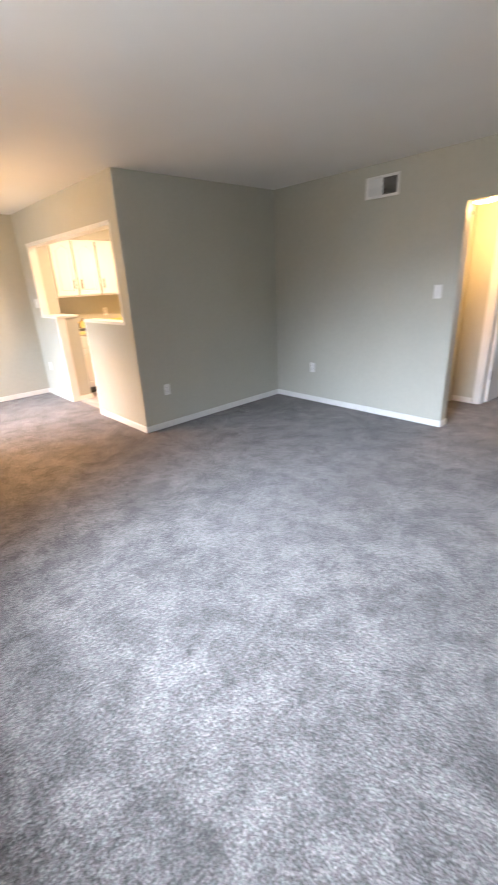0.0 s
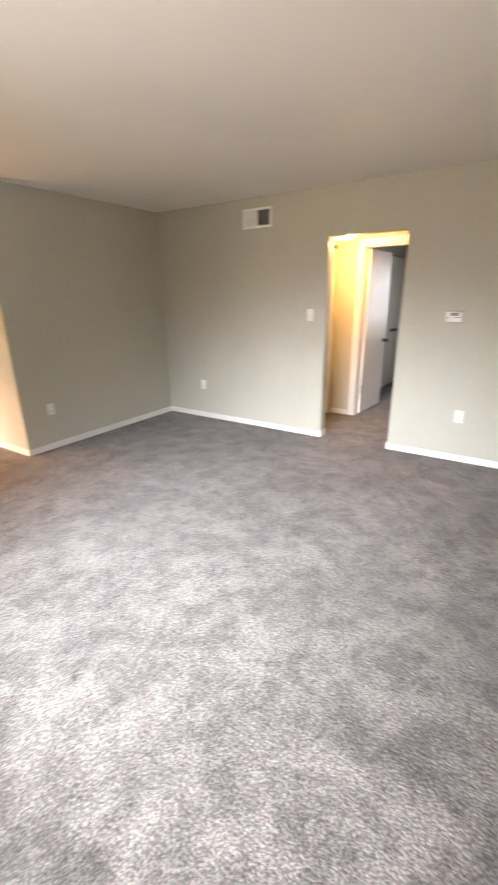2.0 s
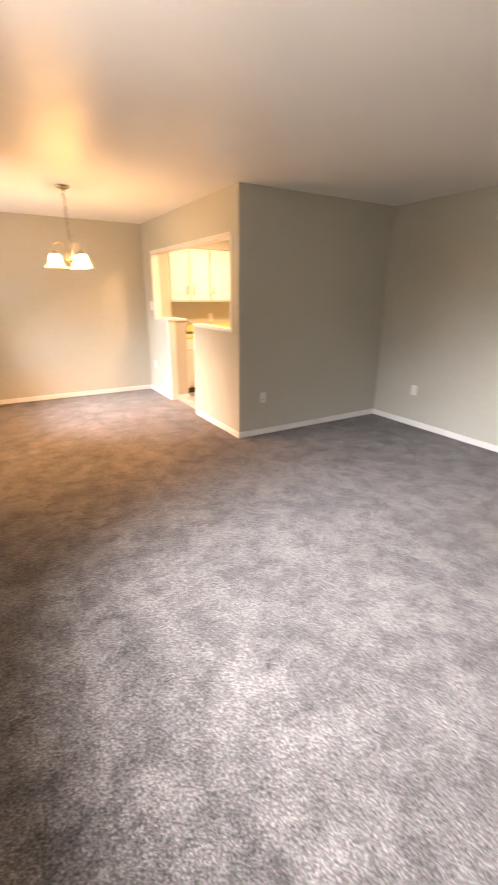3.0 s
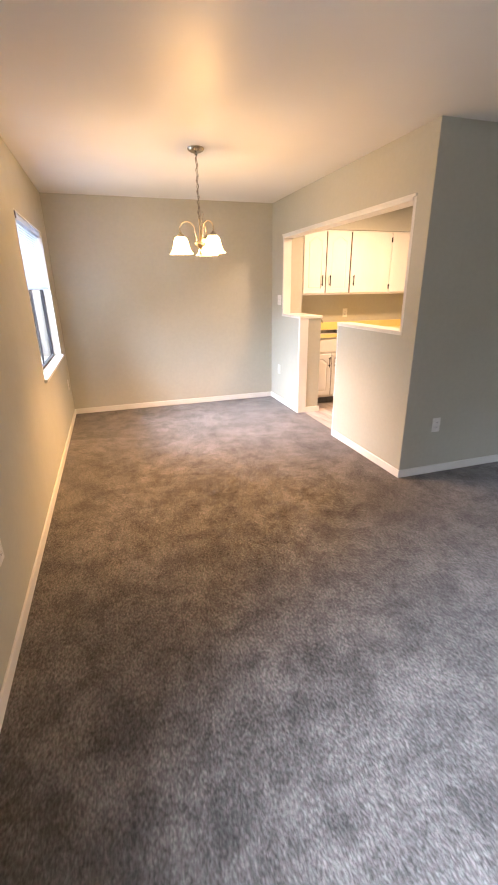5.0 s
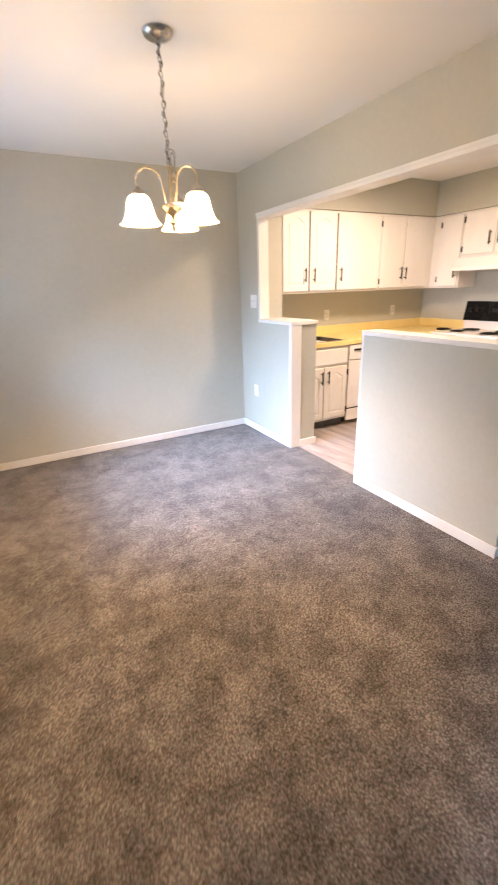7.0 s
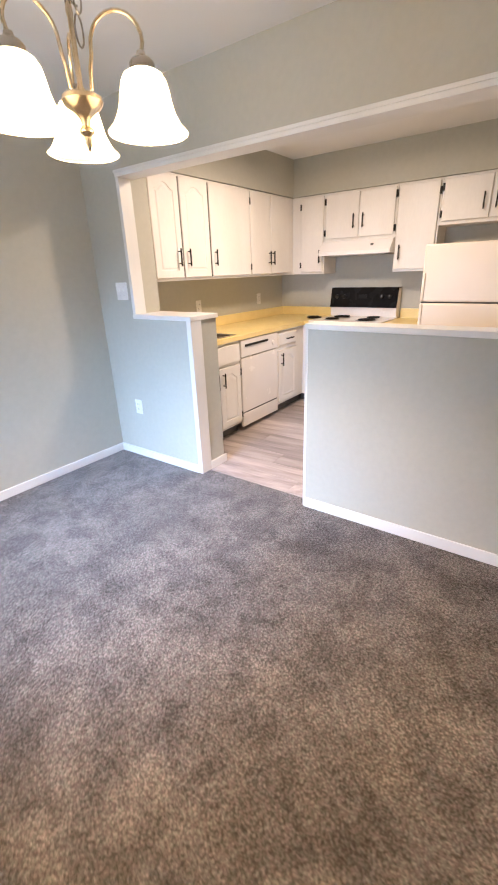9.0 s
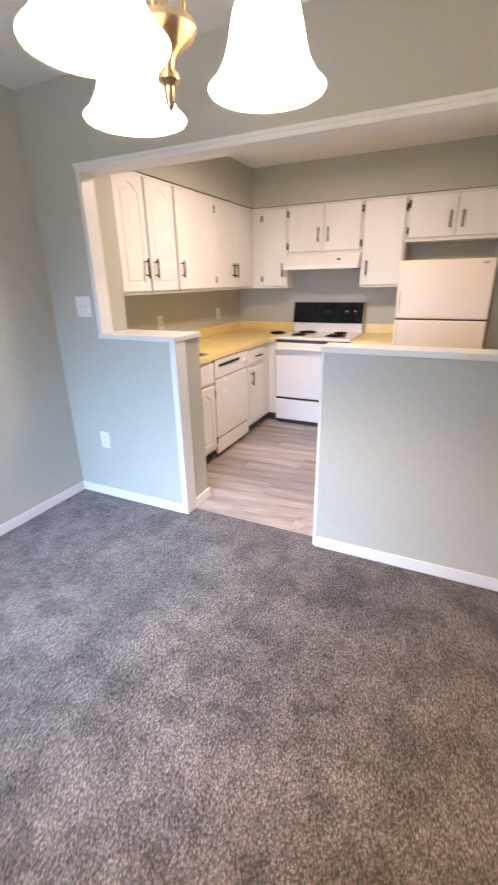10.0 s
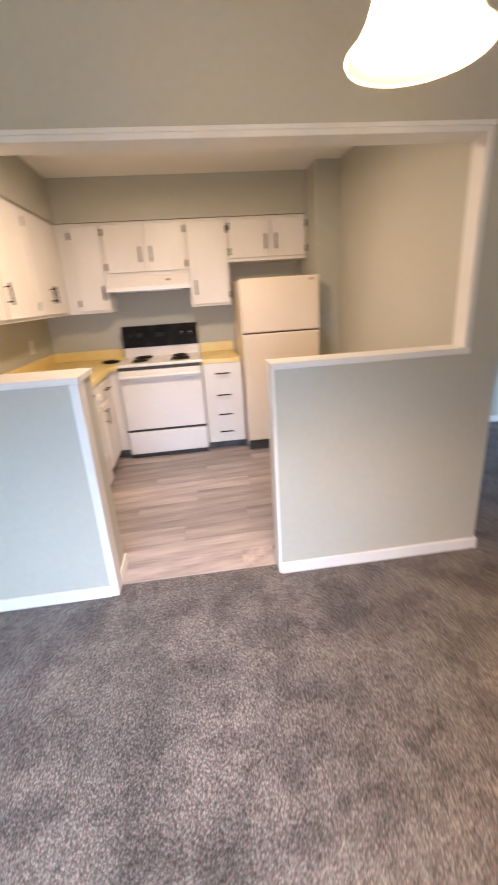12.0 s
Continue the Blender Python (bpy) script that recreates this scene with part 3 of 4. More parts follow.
def panel_door(name, parent, u0, u1, z0, z1, front, run, out, arch=True, handle=None, hinge=None, horizontal=False, label=""):
    """A painted door or drawer front with a routed arch panel. run: the axis along its width; out: the way it faces; front: the carcass face."""
    r, o = Vector(run), Vector(out)
    base = o * front

    def at(u, z, w):
        return r * u + Vector((0, 0, z)) + base + o * w

    bm = bmesh.new()
    th, b = 0.023, 0.013 if name == "drawer" else 0.004
    low, rim = (0.030, 0.004) if name == "drawer" else (b, th - b)
    ring = [(u0, z0), (u1, z0), (u1, z1), (u0, z1)]
    inner = [(u0 + b, z0 + low), (u1 - b, z0 + low), (u1 - b, z1 - b), (u0 + b, z1 - b)]
    back = [bm.verts.new(at(u, z, 0.0005)) for u, z in ring]
    edge = [bm.verts.new(at(u, z, rim)) for u, z in ring]
    bm.faces.new(back[::-1])
    for i in range(4):
        j = (i + 1) % 4
        bm.faces.new((back[i], back[j], edge[j], edge[i]))
    face = [bm.verts.new(at(u, z, th)) for u, z in inner]
    for i in range(4):
        j = (i + 1) % 4
        bm.faces.new((edge[i], edge[j], face[j], face[i]))
    w, h = u1 - u0, z1 - z0
    if arch and w > 0.14 and h > 0.25:
        m = min(0.055, w * 0.2)
        n = 14
        rise = min(0.045, w * 0.16)
        outline = [(u0 + m, z0 + m), (u1 - m, z0 + m)]
        for k in range(n + 1):
            f = k / n
            s = max(0.0, math.sin(math.pi * min(max((f - 0.12) / 0.76, 0), 1))) ** 0.8
            outline.append((u1 - m - f * (w - 2 * m), z1 - m - rise + rise * s))
        cu, cz = (u0 + u1) / 2, (z0 + z1) / 2

        def shrink(d, lift):
            vs = []
            for u, z in outline:
                vs.append(bm.verts.new(at(u + (d if u < cu else -d) * (1 if abs(u - cu) > d else 0), z + (d if z < cz else -d), lift)))
            return vs
        r0 = shrink(0.0, th)
        r1 = shrink(0.003, th - 0.006)
        r2 = shrink(0.012, th - 0.006)
        r3 = shrink(0.022, th - 0.0005)
        for a, c in ((r0, r1), (r1, r2), (r2, r3)):
            for i in range(len(a)):
                j = (i + 1) % len(a)
                bm.faces.new((a[i], a[j], c[j], c[i]))
        bm.faces.new(r3)
        k = len(r0)
        bm.faces.new((face[0], face[1], r0[1], r0[0]))
        bm.faces.new((face[1], face[2], r0[2], r0[1]))
        bm.faces.new((face[3], face[0], r0[0], r0[k - 1]))
        bm.faces.new([face[2], face[3]] + r0[k - 1:1:-1])
    else:
        bm.faces.new(face)
    d = part(name, bm, M_CAB, parent, label)
    if handle:
        u, z = handle
        if horizontal:
            bar_pull(d, at(u, z, th), min(0.13, w * 0.45), run, out)
        else:
            bar_pull(d, at(u, z, th), 0.13, (0, 0, 1), out)
    for hu, hz in hinge or ():
        bmh = bmesh.new()
        p = at(hu, hz, th * 0.5)
        lo, hi = p - r * 0.009 - Vector((0, 0, 0.029)) - o * 0.003, p + r * 0.009 + Vector((0, 0, 0.029)) + o * (th * 0.5 + 0.003)
        box(bmh, min(lo.x, hi.x), max(lo.x, hi.x), min(lo.y, hi.y), max(lo.y, hi.y), lo.z, hi.z, 0.002)
        part("hinge", bmh, M_BLACK, d, "black surface hinge")
    return d


def cabinet(name, label, spans, doors, group, front, run, out, gaps=()):
    c = thing(name, label, "cabinet", group)
    boxes("body", M_CAB, spans, c, bevel=0.002)
    for d in doors:
        panel_door(parent=c, front=front, run=run, out=out, **d)
    # dark strips on the carcass paint the shade between the doors
    for u0, u1, z0, z1 in gaps:
        boxes("gap", M_GAP, [(u0, u1, -front - 0.015, -front + 0.001, z0, z1)], c, "dark strip painted as the shade beside the door")
    return c


def leaf(u0, u1, z0, z1, handle=None, hinge=None, name="door", **kw):
    return dict(name=name, u0=u0, u1=u1, z0=z0, z1=z1, handle=handle, hinge=hinge, **kw)


ZB, ZT, G = 1.364, 2.122, "white wall cabinets"
YF, XF = 7.522, 4.472
FN = -YF               # north run: faces -y
RN, ON = (1, 0, 0), (0, -1, 0)
FE = -XF               # east run: faces -x
RE, OE = (0, 1, 0), (-1, 0, 0)
d0, d1 = ZB + 0.022, ZT - 0.02
ZH = ZB + 0.172


def sides(u, lo=d0 + 0.07, hi=d1 - 0.08):
    return ((u, lo), (u, hi))


cabinet("wall_cabinet", "white painted double wall cabinet with arched panels", [(2.367, 3.042, YF, YKN, ZB, ZT)],
        [leaf(2.388, 2.690, d0, d1, (2.640, ZH)), leaf(2.706, 3.034, d0, d1, (2.748, ZH))], G, FN, RN, ON, [(2.689, 2.707, d0, d1), (3.033, 3.042, d0, d1)])
cabinet("wall_cabinet", "white painted wall cabinet with one wide door", [(3.044, 3.640, YF, YKN, ZB, ZT)],
        [leaf(3.054, 3.632, d0, d1, (3.088, ZH), sides(3.638), arch=False)], G, FN, RN, ON, [(3.045, 3.055, d0, d1)])
cabinet("wall_cabinet", "white painted double wall cabinet in the kitchen corner", [(3.642, XKE, YF, YKN, ZB, ZT)],
        [leaf(3.650, 3.998, d0, d1, (3.950, ZH), arch=False), leaf(4.006, 4.36, d0, d1, (4.020, ZH), arch=False)], G, FN, RN, ON, [(3.997, 4.007, d0, d1)])
cabinet("wall_cabinet", "white painted narrow wall cabinet beside the hood", [(XF, XKE, 7.130, YF - 0.002, ZB, ZT)],
        [leaf(7.142, 7.40, d0, d1, (7.170, ZH), sides(7.405), arch=False)], G, FE, RE, OE)
cabinet("wall_cabinet", "white painted low double cabinet above the hood", [(XF, XKE, 6.385, 7.128, 1.672, ZT)],
        [leaf(6.402, 6.750, 1.70, d1, (6.706, 1.846), sides(6.393, 1.755, d1 - 0.06), arch=False), leaf(6.759, 7.112, 1.70, d1, (6.803, 1.846), sides(7.121, 1.755, d1 - 0.06), arch=False)], G, FE, RE, OE)
cabinet("wall_cabinet", "white painted tall wall cabinet with one door", [(XF, XKE, 6.000, 6.383, ZB, ZT)],
        [leaf(6.015, 6.372, d0, d1, (6.325, ZH), sides(6.008), arch=False)], G, FE, RE, OE)
cabinet("wall_cabinet", "white painted short double cabinet above the refrigerator", [(XF, XKE, 5.252, 5.998, 1.742, ZT)],
        [leaf(5.262, 5.594, 1.772, d1, (5.552, 1.903), sides(5.258, 1.83, d1 - 0.06), arch=False), leaf(5.603, 5.980, 1.772, d1, (5.648, 1.903), sides(5.987, 1.83, d1 - 0.06), arch=False)], G, FE, RE, OE)

# base units
GB = "white base cabinets"
FB = -7.205
FBE = -4.16
z0, z1 = 0.105, 0.855
cabinet("base_cabinet", "white painted sink base cabinet with two arched doors", [(2.37, 2.985, 7.205, YKN, 0.09, 0.86)],
        [leaf(2.385, 2.668, z0 + 0.015, 0.655, (2.632, 0.555), arch=True), leaf(2.678, 2.97, z0 + 0.015, 0.655, (2.716, 0.555), ((2.975, 0.18), (2.975, 0.58))),
         leaf(2.385, 2.97, 0.68, 0.835, name="false_front", arch=False)], GB, FB, RN, ON, [(2.667, 2.679, z0 + 0.015, 0.655)])
cabinet("base_cabinet", "white painted base cabinet with a drawer and door", [(3.615, XKE, 7.205, YKN, 0.09, 0.86), (4.16, XKE, 7.12, 7.203, 0.09, 0.86)],
        [leaf(3.628, 3.99, z0 + 0.015, 0.66, (3.665, 0.57), arch=True), leaf(3.628, 3.99, 0.685, 0.835, (3.81, 0.77), name="drawer", arch=False, horizontal=True)], GB, FB, RN, ON)
cabinet("drawer_cabinet", "white painted base unit with four drawers", [(4.13, XKE, 5.985, 6.345, 0.09, 0.86)],
        [leaf(6.003, 6.33, a, b, (6.166, (a + b) / 2 + 0.005), name="drawer", arch=False, horizontal=True) for a, b in ((0.122, 0.262), (0.298, 0.432), (0.474, 0.638), (0.690, 0.832))], GB, FBE, RE, OE)
for s in ((2.37, 2.985, 7.26, 7.275, 0, 0.09), (3.615, 4.24, 7.26, 7.275, 0, 0.09), (4.215, 4.23, 5.99, 6.345, 0, 0.09), (4.215, 4.23, 7.125, 7.26, 0, 0.09)):
    structure(boxes("toe_kick", M_RUBBER, [s]), "dark grey recessed toe kick", "toe kick")

# worktop: yellow laminate, L-shaped, cut for the sink
SX0, SX1, SY0, SY1 = 2.45, 2.98, 7.25, 7.69
top = thing("worktop", "yellow laminate worktop with an upstand along the wall", "worktop")
boxes("slab", M_YELLOW, [(2.37, SX0, 7.175, YKN, 0.862, 0.90), (SX0, SX1, 7.175, SY0, 0.862, 0.90), (SX0, SX1, SY1, YKN, 0.862, 0.90), (SX1, XKE, 7.175, YKN, 0.862, 0.90), (4.13, XKE, 7.122, 7.175, 0.862, 0.90)], top)
boxes("upstand", M_YELLOW, [(2.37, XKE, YKN - 0.02, YKN, 0.90, 0.995)], top, bevel=0.003)
boxes("upstand", M_YELLOW, [(XKE - 0.02, XKE, 7.122, YKN - 0.02, 0.90, 0.995)], top, bevel=0.003)
top2 = thing("worktop", "short yellow laminate worktop beside the range", "worktop")
boxes("slab", M_YELLOW, [(4.13, XKE, 5.985, 6.348, 0.862, 0.90)], top2, bevel=0.003)
boxes("upstand", M_YELLOW, [(XKE - 0.02, XKE, 5.985, 6.348, 0.90, 0.995)], top2, bevel=0.003)

sink = thing("kitchen_sink", "dull steel sink set into the yellow worktop", "sink")
for s in ((SX0 - 0.02, SX1 + 0.02, SY0 - 0.02, SY0 + 0.01, 0.9, 0.904), (SX0 - 0.02, SX1 + 0.02, SY1 - 0.01, SY1 + 0.02, 0.9, 0.904), (SX0 - 0.02, SX0 + 0.01, SY0 + 0.01, SY1 - 0.01, 0.9, 0.904), (SX1 - 0.01, SX1 + 0.02, SY0 + 0.01, SY1 - 0.01, 0.9, 0.904)):
    boxes("rim", M_STEEL, [s], sink, bevel=0.0015)
boxes("basin", M_SINK, [(SX0 + 0.008, SX0 + 0.012, SY0 + 0.008, SY1 - 0.008, 0.73, 0.9), (SX1 - 0.012, SX1 - 0.008, SY0 + 0.008, SY1 - 0.008, 0.73, 0.9), (SX0 + 0.012, SX1 - 0.012, SY0 + 0.008, SY0 + 0.012, 0.73, 0.9), (SX0 + 0.012, SX1 - 0.012, SY1 - 0.012, SY1 - 0.008, 0.73, 0.9), (SX0 + 0.012, SX1 - 0.012, SY0 + 0.012, SY1 - 0.012, 0.73, 0.734)], sink)
tap = thing("kitchen_faucet", "chrome kitchen faucet behind the sink", "faucet")
bm = bmesh.new()
lathe(bm, [(0, 0), (0.03, 0), (0.028, 0.012), (0.016, 0.02), (0.014, 0.07), (0, 0.075)], (2.72, 7.79, 0.9), 20)
part("base", bm, M_CHROME, tap, smooth=True)
bm = bmesh.new()
tube(bm, [(2.72, 7.79 - 0.2 * math.sin(a) * 0.5 * 1.6, 0.96 + 0.09 * math.sin(a) * 1.0) for a in [k * 0.19 for k in range(9)]] + [(2.72, 7.60, 1.035), (2.72, 7.585, 1.01)], 0.009, 10)
part("spout", bm, M_CHROME, tap, smooth=True)
boxes("lever", M_CHROME, [(2.715, 2.725, 7.76, 7.83, 0.974, 0.984)], tap, bevel=0.003)

# dishwasher
dw = thing("dishwasher", "white built-in dishwasher with a black latch strip", "dishwasher")
boxes("body", M_ENAMEL, [(2.995, 3.605, 7.215, YKN, 0.09, 0.858)], dw)
boxes("control_panel", M_ENAMEL, [(2.995, 3.605, 7.182, 7.214, 0.70, 0.855)], dw, bevel=0.006)
boxes("latch_strip", M_BLACK, [(3.05, 3.42, 7.174, 7.183, 0.792, 0.812)], dw, "black latch strip", bevel=0.002)
bm = bmesh.new()
lathe(bm, [(0, 0), (0.026, 0), (0.024, 0.012), (0, 0.014)], (0, 0, 0), 20)
bmesh.ops.transform(bm, matrix=pose(3.52, 7.182, 0.765, 90), verts=bm.verts[:])
part("dial", bm, M_ENAMEL, dw, "round white dial", True)
boxes("door", M_ENAMEL, [(2.995, 3.605, 7.186, 7.214, 0.185, 0.694)], dw, bevel=0.006)
boxes("kick_panel", M_ENAMEL, [(2.995, 3.605, 7.188, 7.214, 0.045, 0.172)], dw, bevel=0.004)
# dark strip gives the joint under the door its shade by colour
boxes("gap", M_SLOT, [(3.0, 3.60, 7.196, 7.214, 0.172, 0.185)], dw)

# range
RY0, RY1 = 6.355, 7.112
rng_ = thing("kitchen_range", "white electric range with a black control panel", "range")
boxes("body", M_ENAMEL, [(4.135, XKE - 0.01, RY0, RY1, 0.06, 0.885)], rng_, bevel=0.004)
boxes("cooktop", M_ENAMEL, [(4.105, XKE - 0.10, RY0 - 0.004, RY1 + 0.004, 0.886, 0.912)], rng_, bevel=0.008)
boxes("oven_door", M_ENAMEL, [(4.10, 4.134, RY0 + 0.006, RY1 - 0.006, 0.295, 0.855)], rng_, bevel=0.008)
# dark strips hold the shade of the gaps above and below the oven door
boxes("door_gap", M_SLOT, [(4.12, 4.136, RY0 + 0.004, RY1 - 0.004, 0.272, 0.294)], rng_, "dark strip painted as the shade under the oven door")
boxes("top_gap", M_SLOT, [(4.115, 4.136, RY0 + 0.004, RY1 - 0.004, 0.858, 0.885)], rng_, "dark strip painted as the shade under the cooktop")
boxes("drawer", M_ENAMEL, [(4.102, 4.134, RY0 + 0.006, RY1 - 0.006, 0.05, 0.27)], rng_, bevel=0.012)
# shade below the range, as a dark block
boxes("kick", M_SLOT, [(4.15, 4.6, RY0 + 0.01, RY1 - 0.01, 0, 0.06)], rng_, "dark block painted as the shade under the range")
bm = bmesh.new()
tube(bm, [(4.068, RY0 + 0.02, 0.80), (4.068, RY1 - 0.02, 0.80)], 0.015, 12)
for y in (RY0 + 0.07, RY1 - 0.07):
    box(bm, 4.07, 4.105, y - 0.015, y + 0.015, 0.79, 0.81, 0.003)
part("oven_handle", bm, M_ENAMEL, rng_, "white rounded oven handle", True)
bm = bmesh.new()
sheet(bm, [(4.655, 0.905), (4.755, 0.905), (4.755, 1.195), (4.665, 1.195), (4.63, 1.02)], lambda u, v, w: (u, RY0 + 0.004 + w, v), RY1 - RY0 - 0.008)
part("backguard", bm, M_ENAMEL, rng_)
bm = bmesh.new()
sheet(bm, [(4.622, 1.008), (4.634, 1.006), (4.668, 1.205), (4.756, 1.205), (4.756, 1.212), (4.658, 1.212)], lambda u, v, w: (u, RY0 + 0.002 + w, v), RY1 - RY0 - 0.004)
part("control_panel", bm, M_BLACKGLASS, rng_, "glossy black control panel")
for k, y in enumerate((RY0 + 0.08, RY0 + 0.165, RY1 - 0.165, RY1 - 0.08)):
    bm = bmesh.new()
    lathe(bm, [(0, 0), (0.024, 0), (0.02, 0.02), (0, 0.022)], (0, 0, 0), 18)
    bmesh.ops.transform(bm, matrix=Matrix.Translation((4.637, y, 1.12)) @ Vector((-1, 0, 0.18)).to_track_quat("Z", "Y").to_matrix().to_4x4(), verts=bm.verts[:])
    kb = part("knob", bm, M_BLACK, rng_, "black control knob", True)
    if k < 2:
        boxes("mark", M_PLATE, [(4.611, 4.613, y - 0.004, y + 0.004, 1.124, 1.136)], kb, "white pointer mark")
boxes("clock", M_BLACK, [(4.632, 4.64, 6.69, 6.78, 1.10, 1.14)], rng_)
for x, y, r in ((4.28, RY0 + 0.19, 0.095), (4.51, RY0 + 0.20, 0.075), (4.28, RY1 - 0.19, 0.075), (4.51, RY1 - 0.20, 0.095)):
    bm = bmesh.new()
    lathe(bm, [(0, 0.001), (r * 0.9, 0.001), (r, 0.004), (r * 1.12, 0.005), (r * 1.12, 0.001)], (x, y, 0.911), 28)
    pan = part("drip_pan", bm, M_STEEL, rng_, "steel drip pan", True)
    bm = bmesh.new()
    tube(bm, [(x + (0.015 + (r - 0.02) * a / (math.tau * 4)) * math.cos(a), y + (0.015 + (r - 0.02) * a / (math.tau * 4)) * math.sin(a), 0.922) for a in [k * math.tau / 18 for k in range(73)]], 0.0055, 6)
    part("coil", bm, M_BLACK, pan, "black coil element", True)

# a spare burner lies on the worktop beside the range
spare = thing("burner_coil", "black coil burner lying loose on the yellow worktop", "burner")
bm = bmesh.new()
lathe(bm, [(0, 0.0), (0.07, 0.0), (0.085, 0.006), (0.085, 0.010), (0.065, 0.005), (0, 0.004)], (4.45, 7.215, 0.9005), 28)
part("pan", bm, M_BLACK, spare, smooth=True)
bm = bmesh.new()
tube(bm, [(4.45 + (0.015 + 0.055 * a / (math.tau * 4)) * math.cos(a), 7.235 + (0.015 + 0.055 * a / (math.tau * 4)) * math.sin(a), 0.914) for a in [k * math.tau / 18 for k in range(73)]], 0.0055, 6)
part("coil", bm, M_BLACK, spare, smooth=True)

# hood
hood = thing("range_hood", "white under-cabinet range hood", "range hood")
bm = bmesh.new()
sheet(bm, [(4.77, 1.538), (4.345, 1.538), (4.345, 1.572), (4.43, 1.670), (4.77, 1.670)], lambda u, v, w: (u, 6.385 + w, v), 0.75)
part("body", bm, M_ENAMEL, hood)
boxes("switch", M_SLOT, [(4.378, 4.398, 6.565, 6.59, 1.612, 1.630)], hood, "small dark switch")
boxes("filter", M_STEEL, [(4.42, 4.70, 6.46, 7.06, 1.532, 1.539)], hood, "metal grease filter")

# refrigerator
fr = thing("refrigerator", "almond top-freezer refrigerator in an alcove", "refrigerator")
FY0, FY1 = 5.264, 5.968
boxes("body", M_ALMOND, [(4.07, XKE - 0.02, FY0 + 0.004, FY1 - 0.004, 0.05, 1.565)], fr, bevel=0.006)
boxes("freezer_door", M_ALMOND, [(4.0, 4.062, FY0, FY1, 1.119, 1.574)], fr, bevel=0.012)
boxes("main_door", M_ALMOND, [(4.0, 4.062, FY0, FY1, 0.11, 1.107)], fr, bevel=0.012)
boxes("gasket", M_SLOT, [(4.02, 4.07, FY0 + 0.01, FY1 - 0.01, 0.1, 1.57)], fr, "dark door gasket")
boxes("kick_grille", M_SLOT, [(4.03, 4.08, FY0 + 0.01, FY1 - 0.01, 0.012, 0.1)], fr, "dark foot grille")
boxes("badge", M_STEEL, [(3.997, 4.001, FY0 + 0.045, FY0 + 0.095, 1.535, 1.552)], fr, "small metal badge")
boxes("foot", M_BLACK, [(4.06, 4.1, FY0 + 0.04, FY0 + 0.08, 0, 0.05), (4.06, 4.1, FY1 - 0.08, FY1 - 0.04, 0, 0.05), (4.6, 4.64, FY0 + 0.04, FY0 + 0.08, 0, 0.05), (4.6, 4.64, FY1 - 0.08, FY1 - 0.04, 0, 0.05)], fr)
for z in (0.95, 1.2):
    boxes("door_handle", M_ALMOND, [(3.985, 4.0, FY1 - 0.028, FY1 - 0.008, z - 0.06 if z < 1 else z - 0.07, z + 0.15)], fr, bevel=0.004)

# ---- chandelier ----
CX, CY = 0.767, 5.941
SR, SZ, TH = 0.152, 1.725, 59.0
ch = thing("chandelier", "lit three-arm chandelier with white bell glass shades", "chandelier")
bm = bmesh.new()
lathe(bm, [(0, 0), (0.061, 0), (0.063, -0.006), (0.056, -0.018), (0.037, -0.028), (0.015, -0.034), (0.01, -0.045), (0, -0.046)], (CX, CY, H), 32)
part("canopy", bm, M_CHROME, ch, "domed nickel ceiling canopy", True)
z, k = 2.392, 0
while z > 1.985:
    bm = bmesh.new()
    pts = [(CX + (0.0062 * math.cos(a) if k % 2 else 0), CY + (0 if k % 2 else 0.0062 * math.cos(a)), z - 0.016 + 0.016 * math.sin(a)) for a in [j * math.tau / 14 for j in range(15)]]
    tube(bm, pts, 0.0024, 6, False)
    part("chain_link", bm, M_CHROME, ch, smooth=True)
    z, k = z - 0.0265, k + 1
bm = bmesh.new()
tube(bm, [(CX + 0.009 * math.cos(k * 0.35), CY + 0.009 * math.sin(k * 0.35), 2.40 - k * 0.0039) for k in range(107)], 0.003, 6)
part("cord", bm, M_CHROME, ch, "grey cord twisted through the chain", True)
bm = bmesh.new()
tube(bm, [(CX + 0.012 + 0.022 * math.cos(a), CY - 0.01, 1.998 + 0.03 * math.sin(a)) for a in [j * 0.35 for j in range(15)]], 0.002, 5)
part("spare_wire", bm, M_CHROME, ch, "loose looped wire", True)
for dx, dy, drop in ((0.016, -0.012, 0.0), (0.024, 0.006, 0.052)):
    bm = bmesh.new()
    tube(bm, [(CX + dx + 0.010 * math.cos(a), CY + dy, 1.985 - drop + 0.030 * math.sin(a)) for a in [j * math.tau / 16 for j in range(17)]], 0.0022, 6, False)
    part("spare_link", bm, M_CHROME, ch, "loose hanging chain link", True)
bm = bmesh.new()
lathe(bm, [(0, 0.0), (0.006, -0.002), (0.008, -0.02), (0.006, -0.03), (0.0065, -0.15), (0.011, -0.158), (0.011, -0.17), (0, -0.172)], (CX, CY, SZ + 0.251), 20)
part("column", bm, M_BRASS, ch, smooth=True)
bm = bmesh.new()
lathe(bm, [(0, 0.0), (0.034, 0.0), (0.045, -0.005), (0.047, -0.014), (0.041, -0.024), (0.024, -0.036), (0.013, -0.046), (0.010, -0.060), (0.017, -0.067), (0.018, -0.074), (0.009, -0.082), (0.007, -0.100), (0.003, -0.110), (0, -0.112)], (CX, CY, SZ + 0.084), 28)
part("hub", bm, M_BRASS, ch, "turned brass hub with a finial", True)
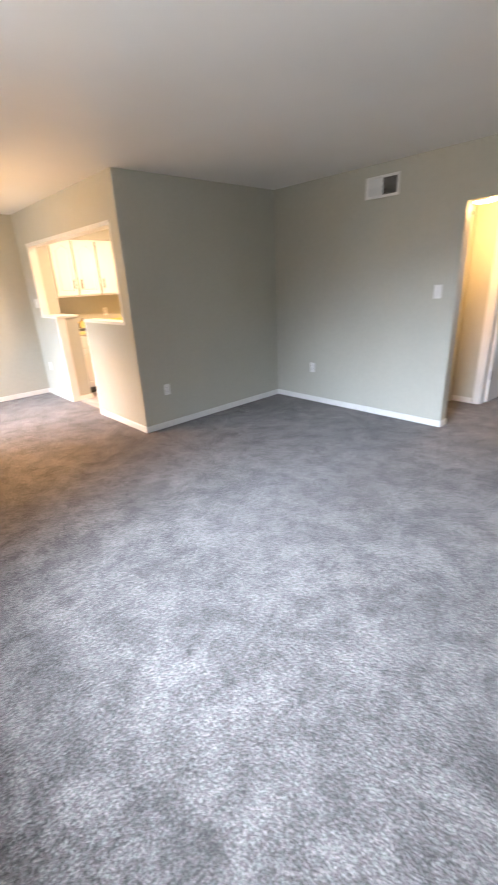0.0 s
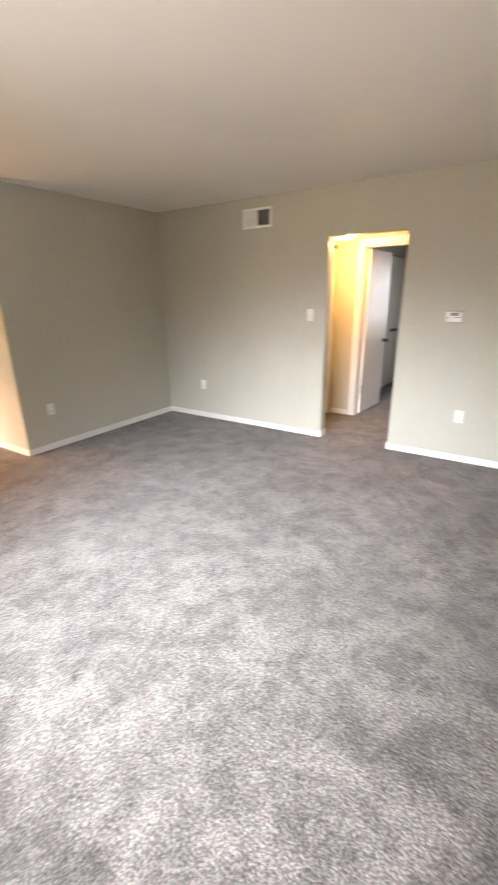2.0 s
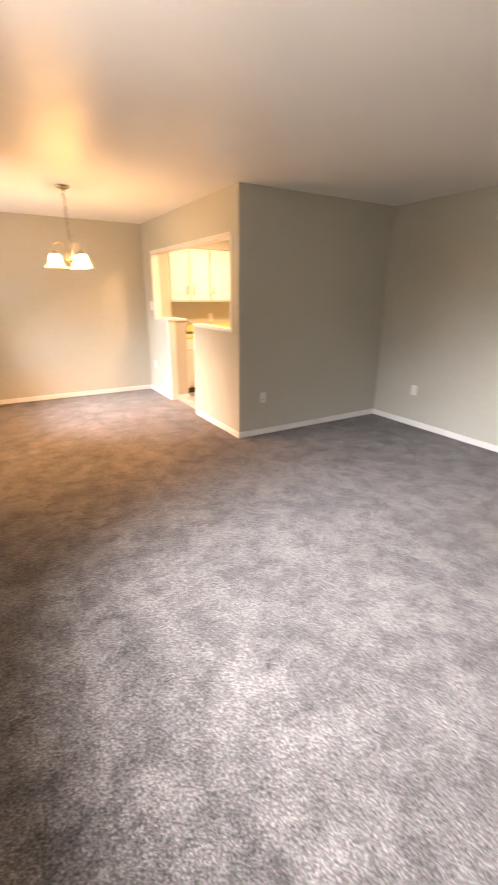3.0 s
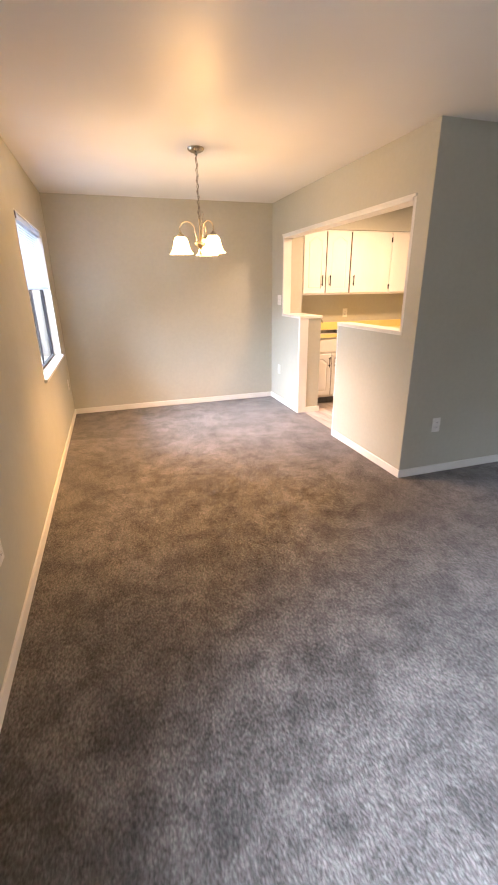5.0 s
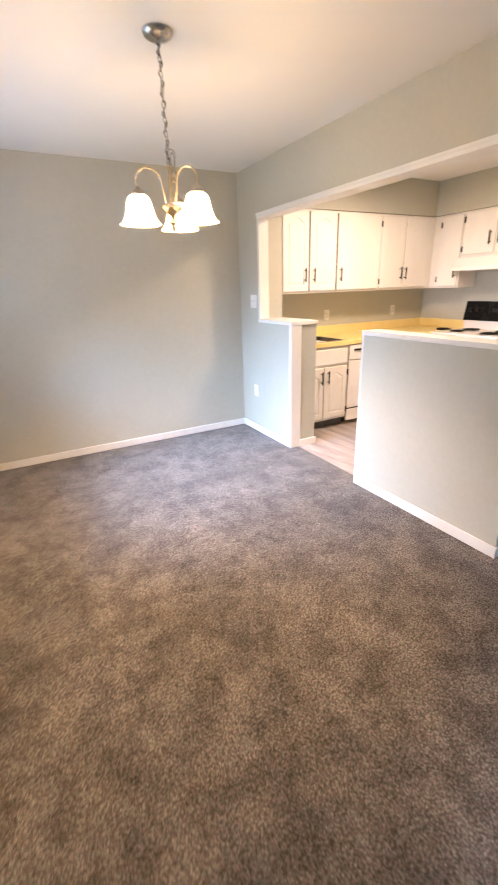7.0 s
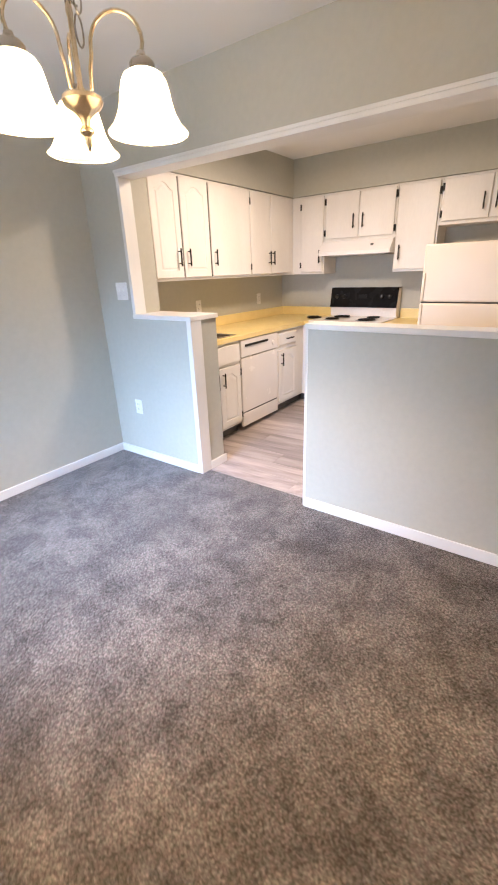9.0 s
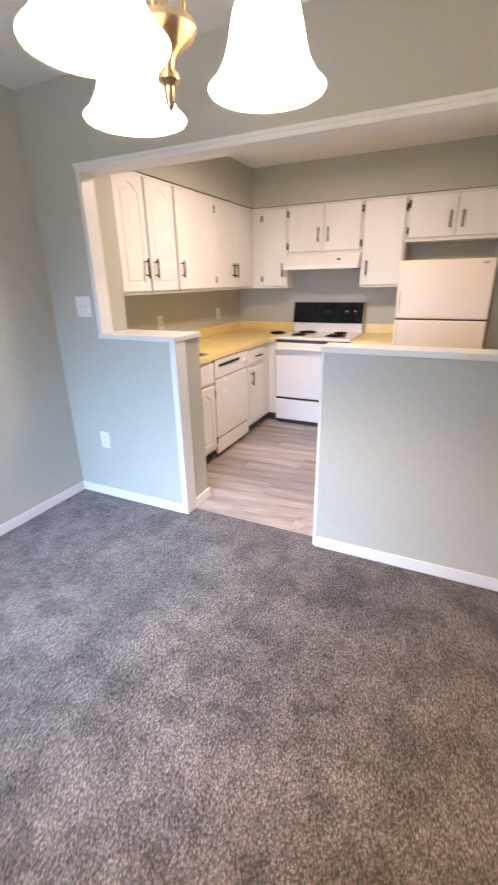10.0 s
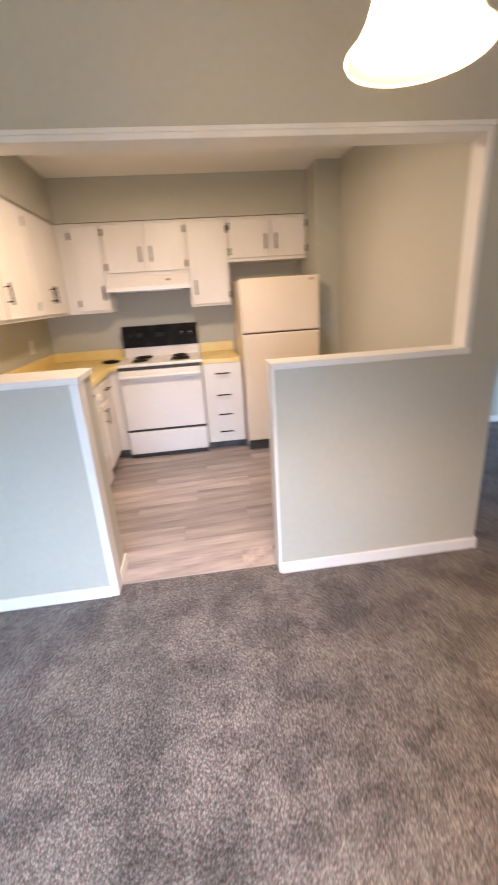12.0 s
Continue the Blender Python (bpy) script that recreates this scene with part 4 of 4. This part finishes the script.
for k in range(3):
    a = radians(TH + 120 * k)
    ux, uy = math.cos(a), math.sin(a)

    def at(r, z):
        return (CX + ux * r, CY + uy * r, z)

    bm = bmesh.new()
    pts = [at(0.026, SZ + 0.091), at(0.03, SZ + 0.13), at(0.036, SZ + 0.15)]
    for j in range(13):
        q = math.pi - j * math.pi / 12
        pts.append(at(0.098 + 0.06 * math.cos(q), SZ + 0.168 + 0.058 * math.sin(q)))
    pts += [at(SR, SZ + 0.145)]
    tube(bm, pts, 0.0042, 10)
    arm = part("arm", bm, M_BRASS, ch, "arched slim brass arm", True)
    bm = bmesh.new()
    lathe(bm, [(0, 0.03), (0.009, 0.03), (0.011, 0.022), (0.022, 0.016), (0.028, 0.008), (0.028, -0.008), (0.026, -0.01), (0, -0.01)], at(SR, SZ + 0.122), 24)
    part("cup", bm, M_CHROME, arm, "nickel fitter cup", True)
    bm = bmesh.new()
    lathe(bm, [(0.027, 0.118), (0.031, 0.116), (0.043, 0.109), (0.051, 0.096), (0.056, 0.076), (0.060, 0.055), (0.067, 0.034), (0.079, 0.014), (0.089, 0.004), (0.093, 0.0), (0.0915, -0.003)], at(SR, SZ), 40, wall=0.003)
    part("shade", bm, M_SHADE, arm, "frosted white bell glass shade", True)
    bm = bmesh.new()
    lathe(bm, [(0, 0.112), (0.012, 0.108), (0.013, 0.095), (0.024, 0.078), (0.028, 0.060), (0.022, 0.042), (0, 0.033)], at(SR, SZ), 20)
    bulb = part("bulb", bm, M_BULB, arm, "lit frosted bulb", True)
    bulb.visible_shadow = False
    lamp("chandelier_light", "POINT", at(SR, SZ + 0.074), LAMP, WARM, 0.025)

# hall lamp
hl = thing("ceiling_lamp", "lit warm flush globe lamp on the hallway ceiling", "ceiling lamp")
bm = bmesh.new()
lathe(bm, [(0, 0), (0.135, 0), (0.135, -0.012), (0.126, -0.014), (0, -0.014)], (4.62, 2.75, 2.095), 28)
part("base", bm, M_BRASS, hl, smooth=True)
bm = bmesh.new()
lathe(bm, [(0.124, -0.014), (0.13, -0.03), (0.11, -0.05), (0.06, -0.064), (0, -0.068)], (4.62, 2.75, 2.095), 28)
part("globe", bm, M_HALLGLOW, hl, "glowing warm glass globe", True)
# kitchen lamp, on the ceiling just inside the opening
kl = thing("ceiling_lamp", "lit round flush lamp on the kitchen ceiling", "ceiling lamp")
bm = bmesh.new()
lathe(bm, [(0, 0), (0.15, 0), (0.15, -0.015), (0.14, -0.018), (0, -0.018)], (2.95, 6.45, H), 32)
part("base", bm, M_PLATE, kl, smooth=True)
bm = bmesh.new()
lathe(bm, [(0.138, -0.018), (0.142, -0.035), (0.12, -0.06), (0.07, -0.078), (0, -0.084)], (2.95, 6.45, H), 32)
part("globe", bm, M_HALLGLOW, kl, "glowing white glass globe", True)
lamp("kitchen_light", "AREA", (2.95, 6.45, 2.345), KITCHEN, (1.0, 0.68, 0.42), 0.26, 0.26, (2.96, 6.45, 1.0))
lamp("hall_light", "POINT", (4.62, 2.66, 1.98), HALL, (1.0, 0.56, 0.21), 0.06)

# ---- kitchen floor planks, last ----
bm = bmesh.new()
box(bm, 0.0008, 0.1792, 0.0008, 1.1992, -0.0035, 0.0, 0.0008, 1)
plank = finish(bm, "plank", M_PLANK)
row, x = 0, XK2 - 0.18
while x < XKE - 0.01:
    y = YP2 - (row * 0.43) % 1.2
    while y < YKN:
        lo, hi = max(y, YP2), min(y + 1.2, YKN)
        if x < XK2 - 0.01:
            lo, hi = max(lo, L0), min(hi, L1)
        if hi - lo > 0.03:
            w = min(0.18, XKE - x)
            p = new("plank", plank)
            p.parent = kfloor
            p.matrix_basis = Matrix.Translation((x, lo, 0)) @ Matrix.Diagonal((w / 0.18, (hi - lo) / 1.2, 1, 1))
        y += 1.2
    row, x = row + 1, x + 0.18
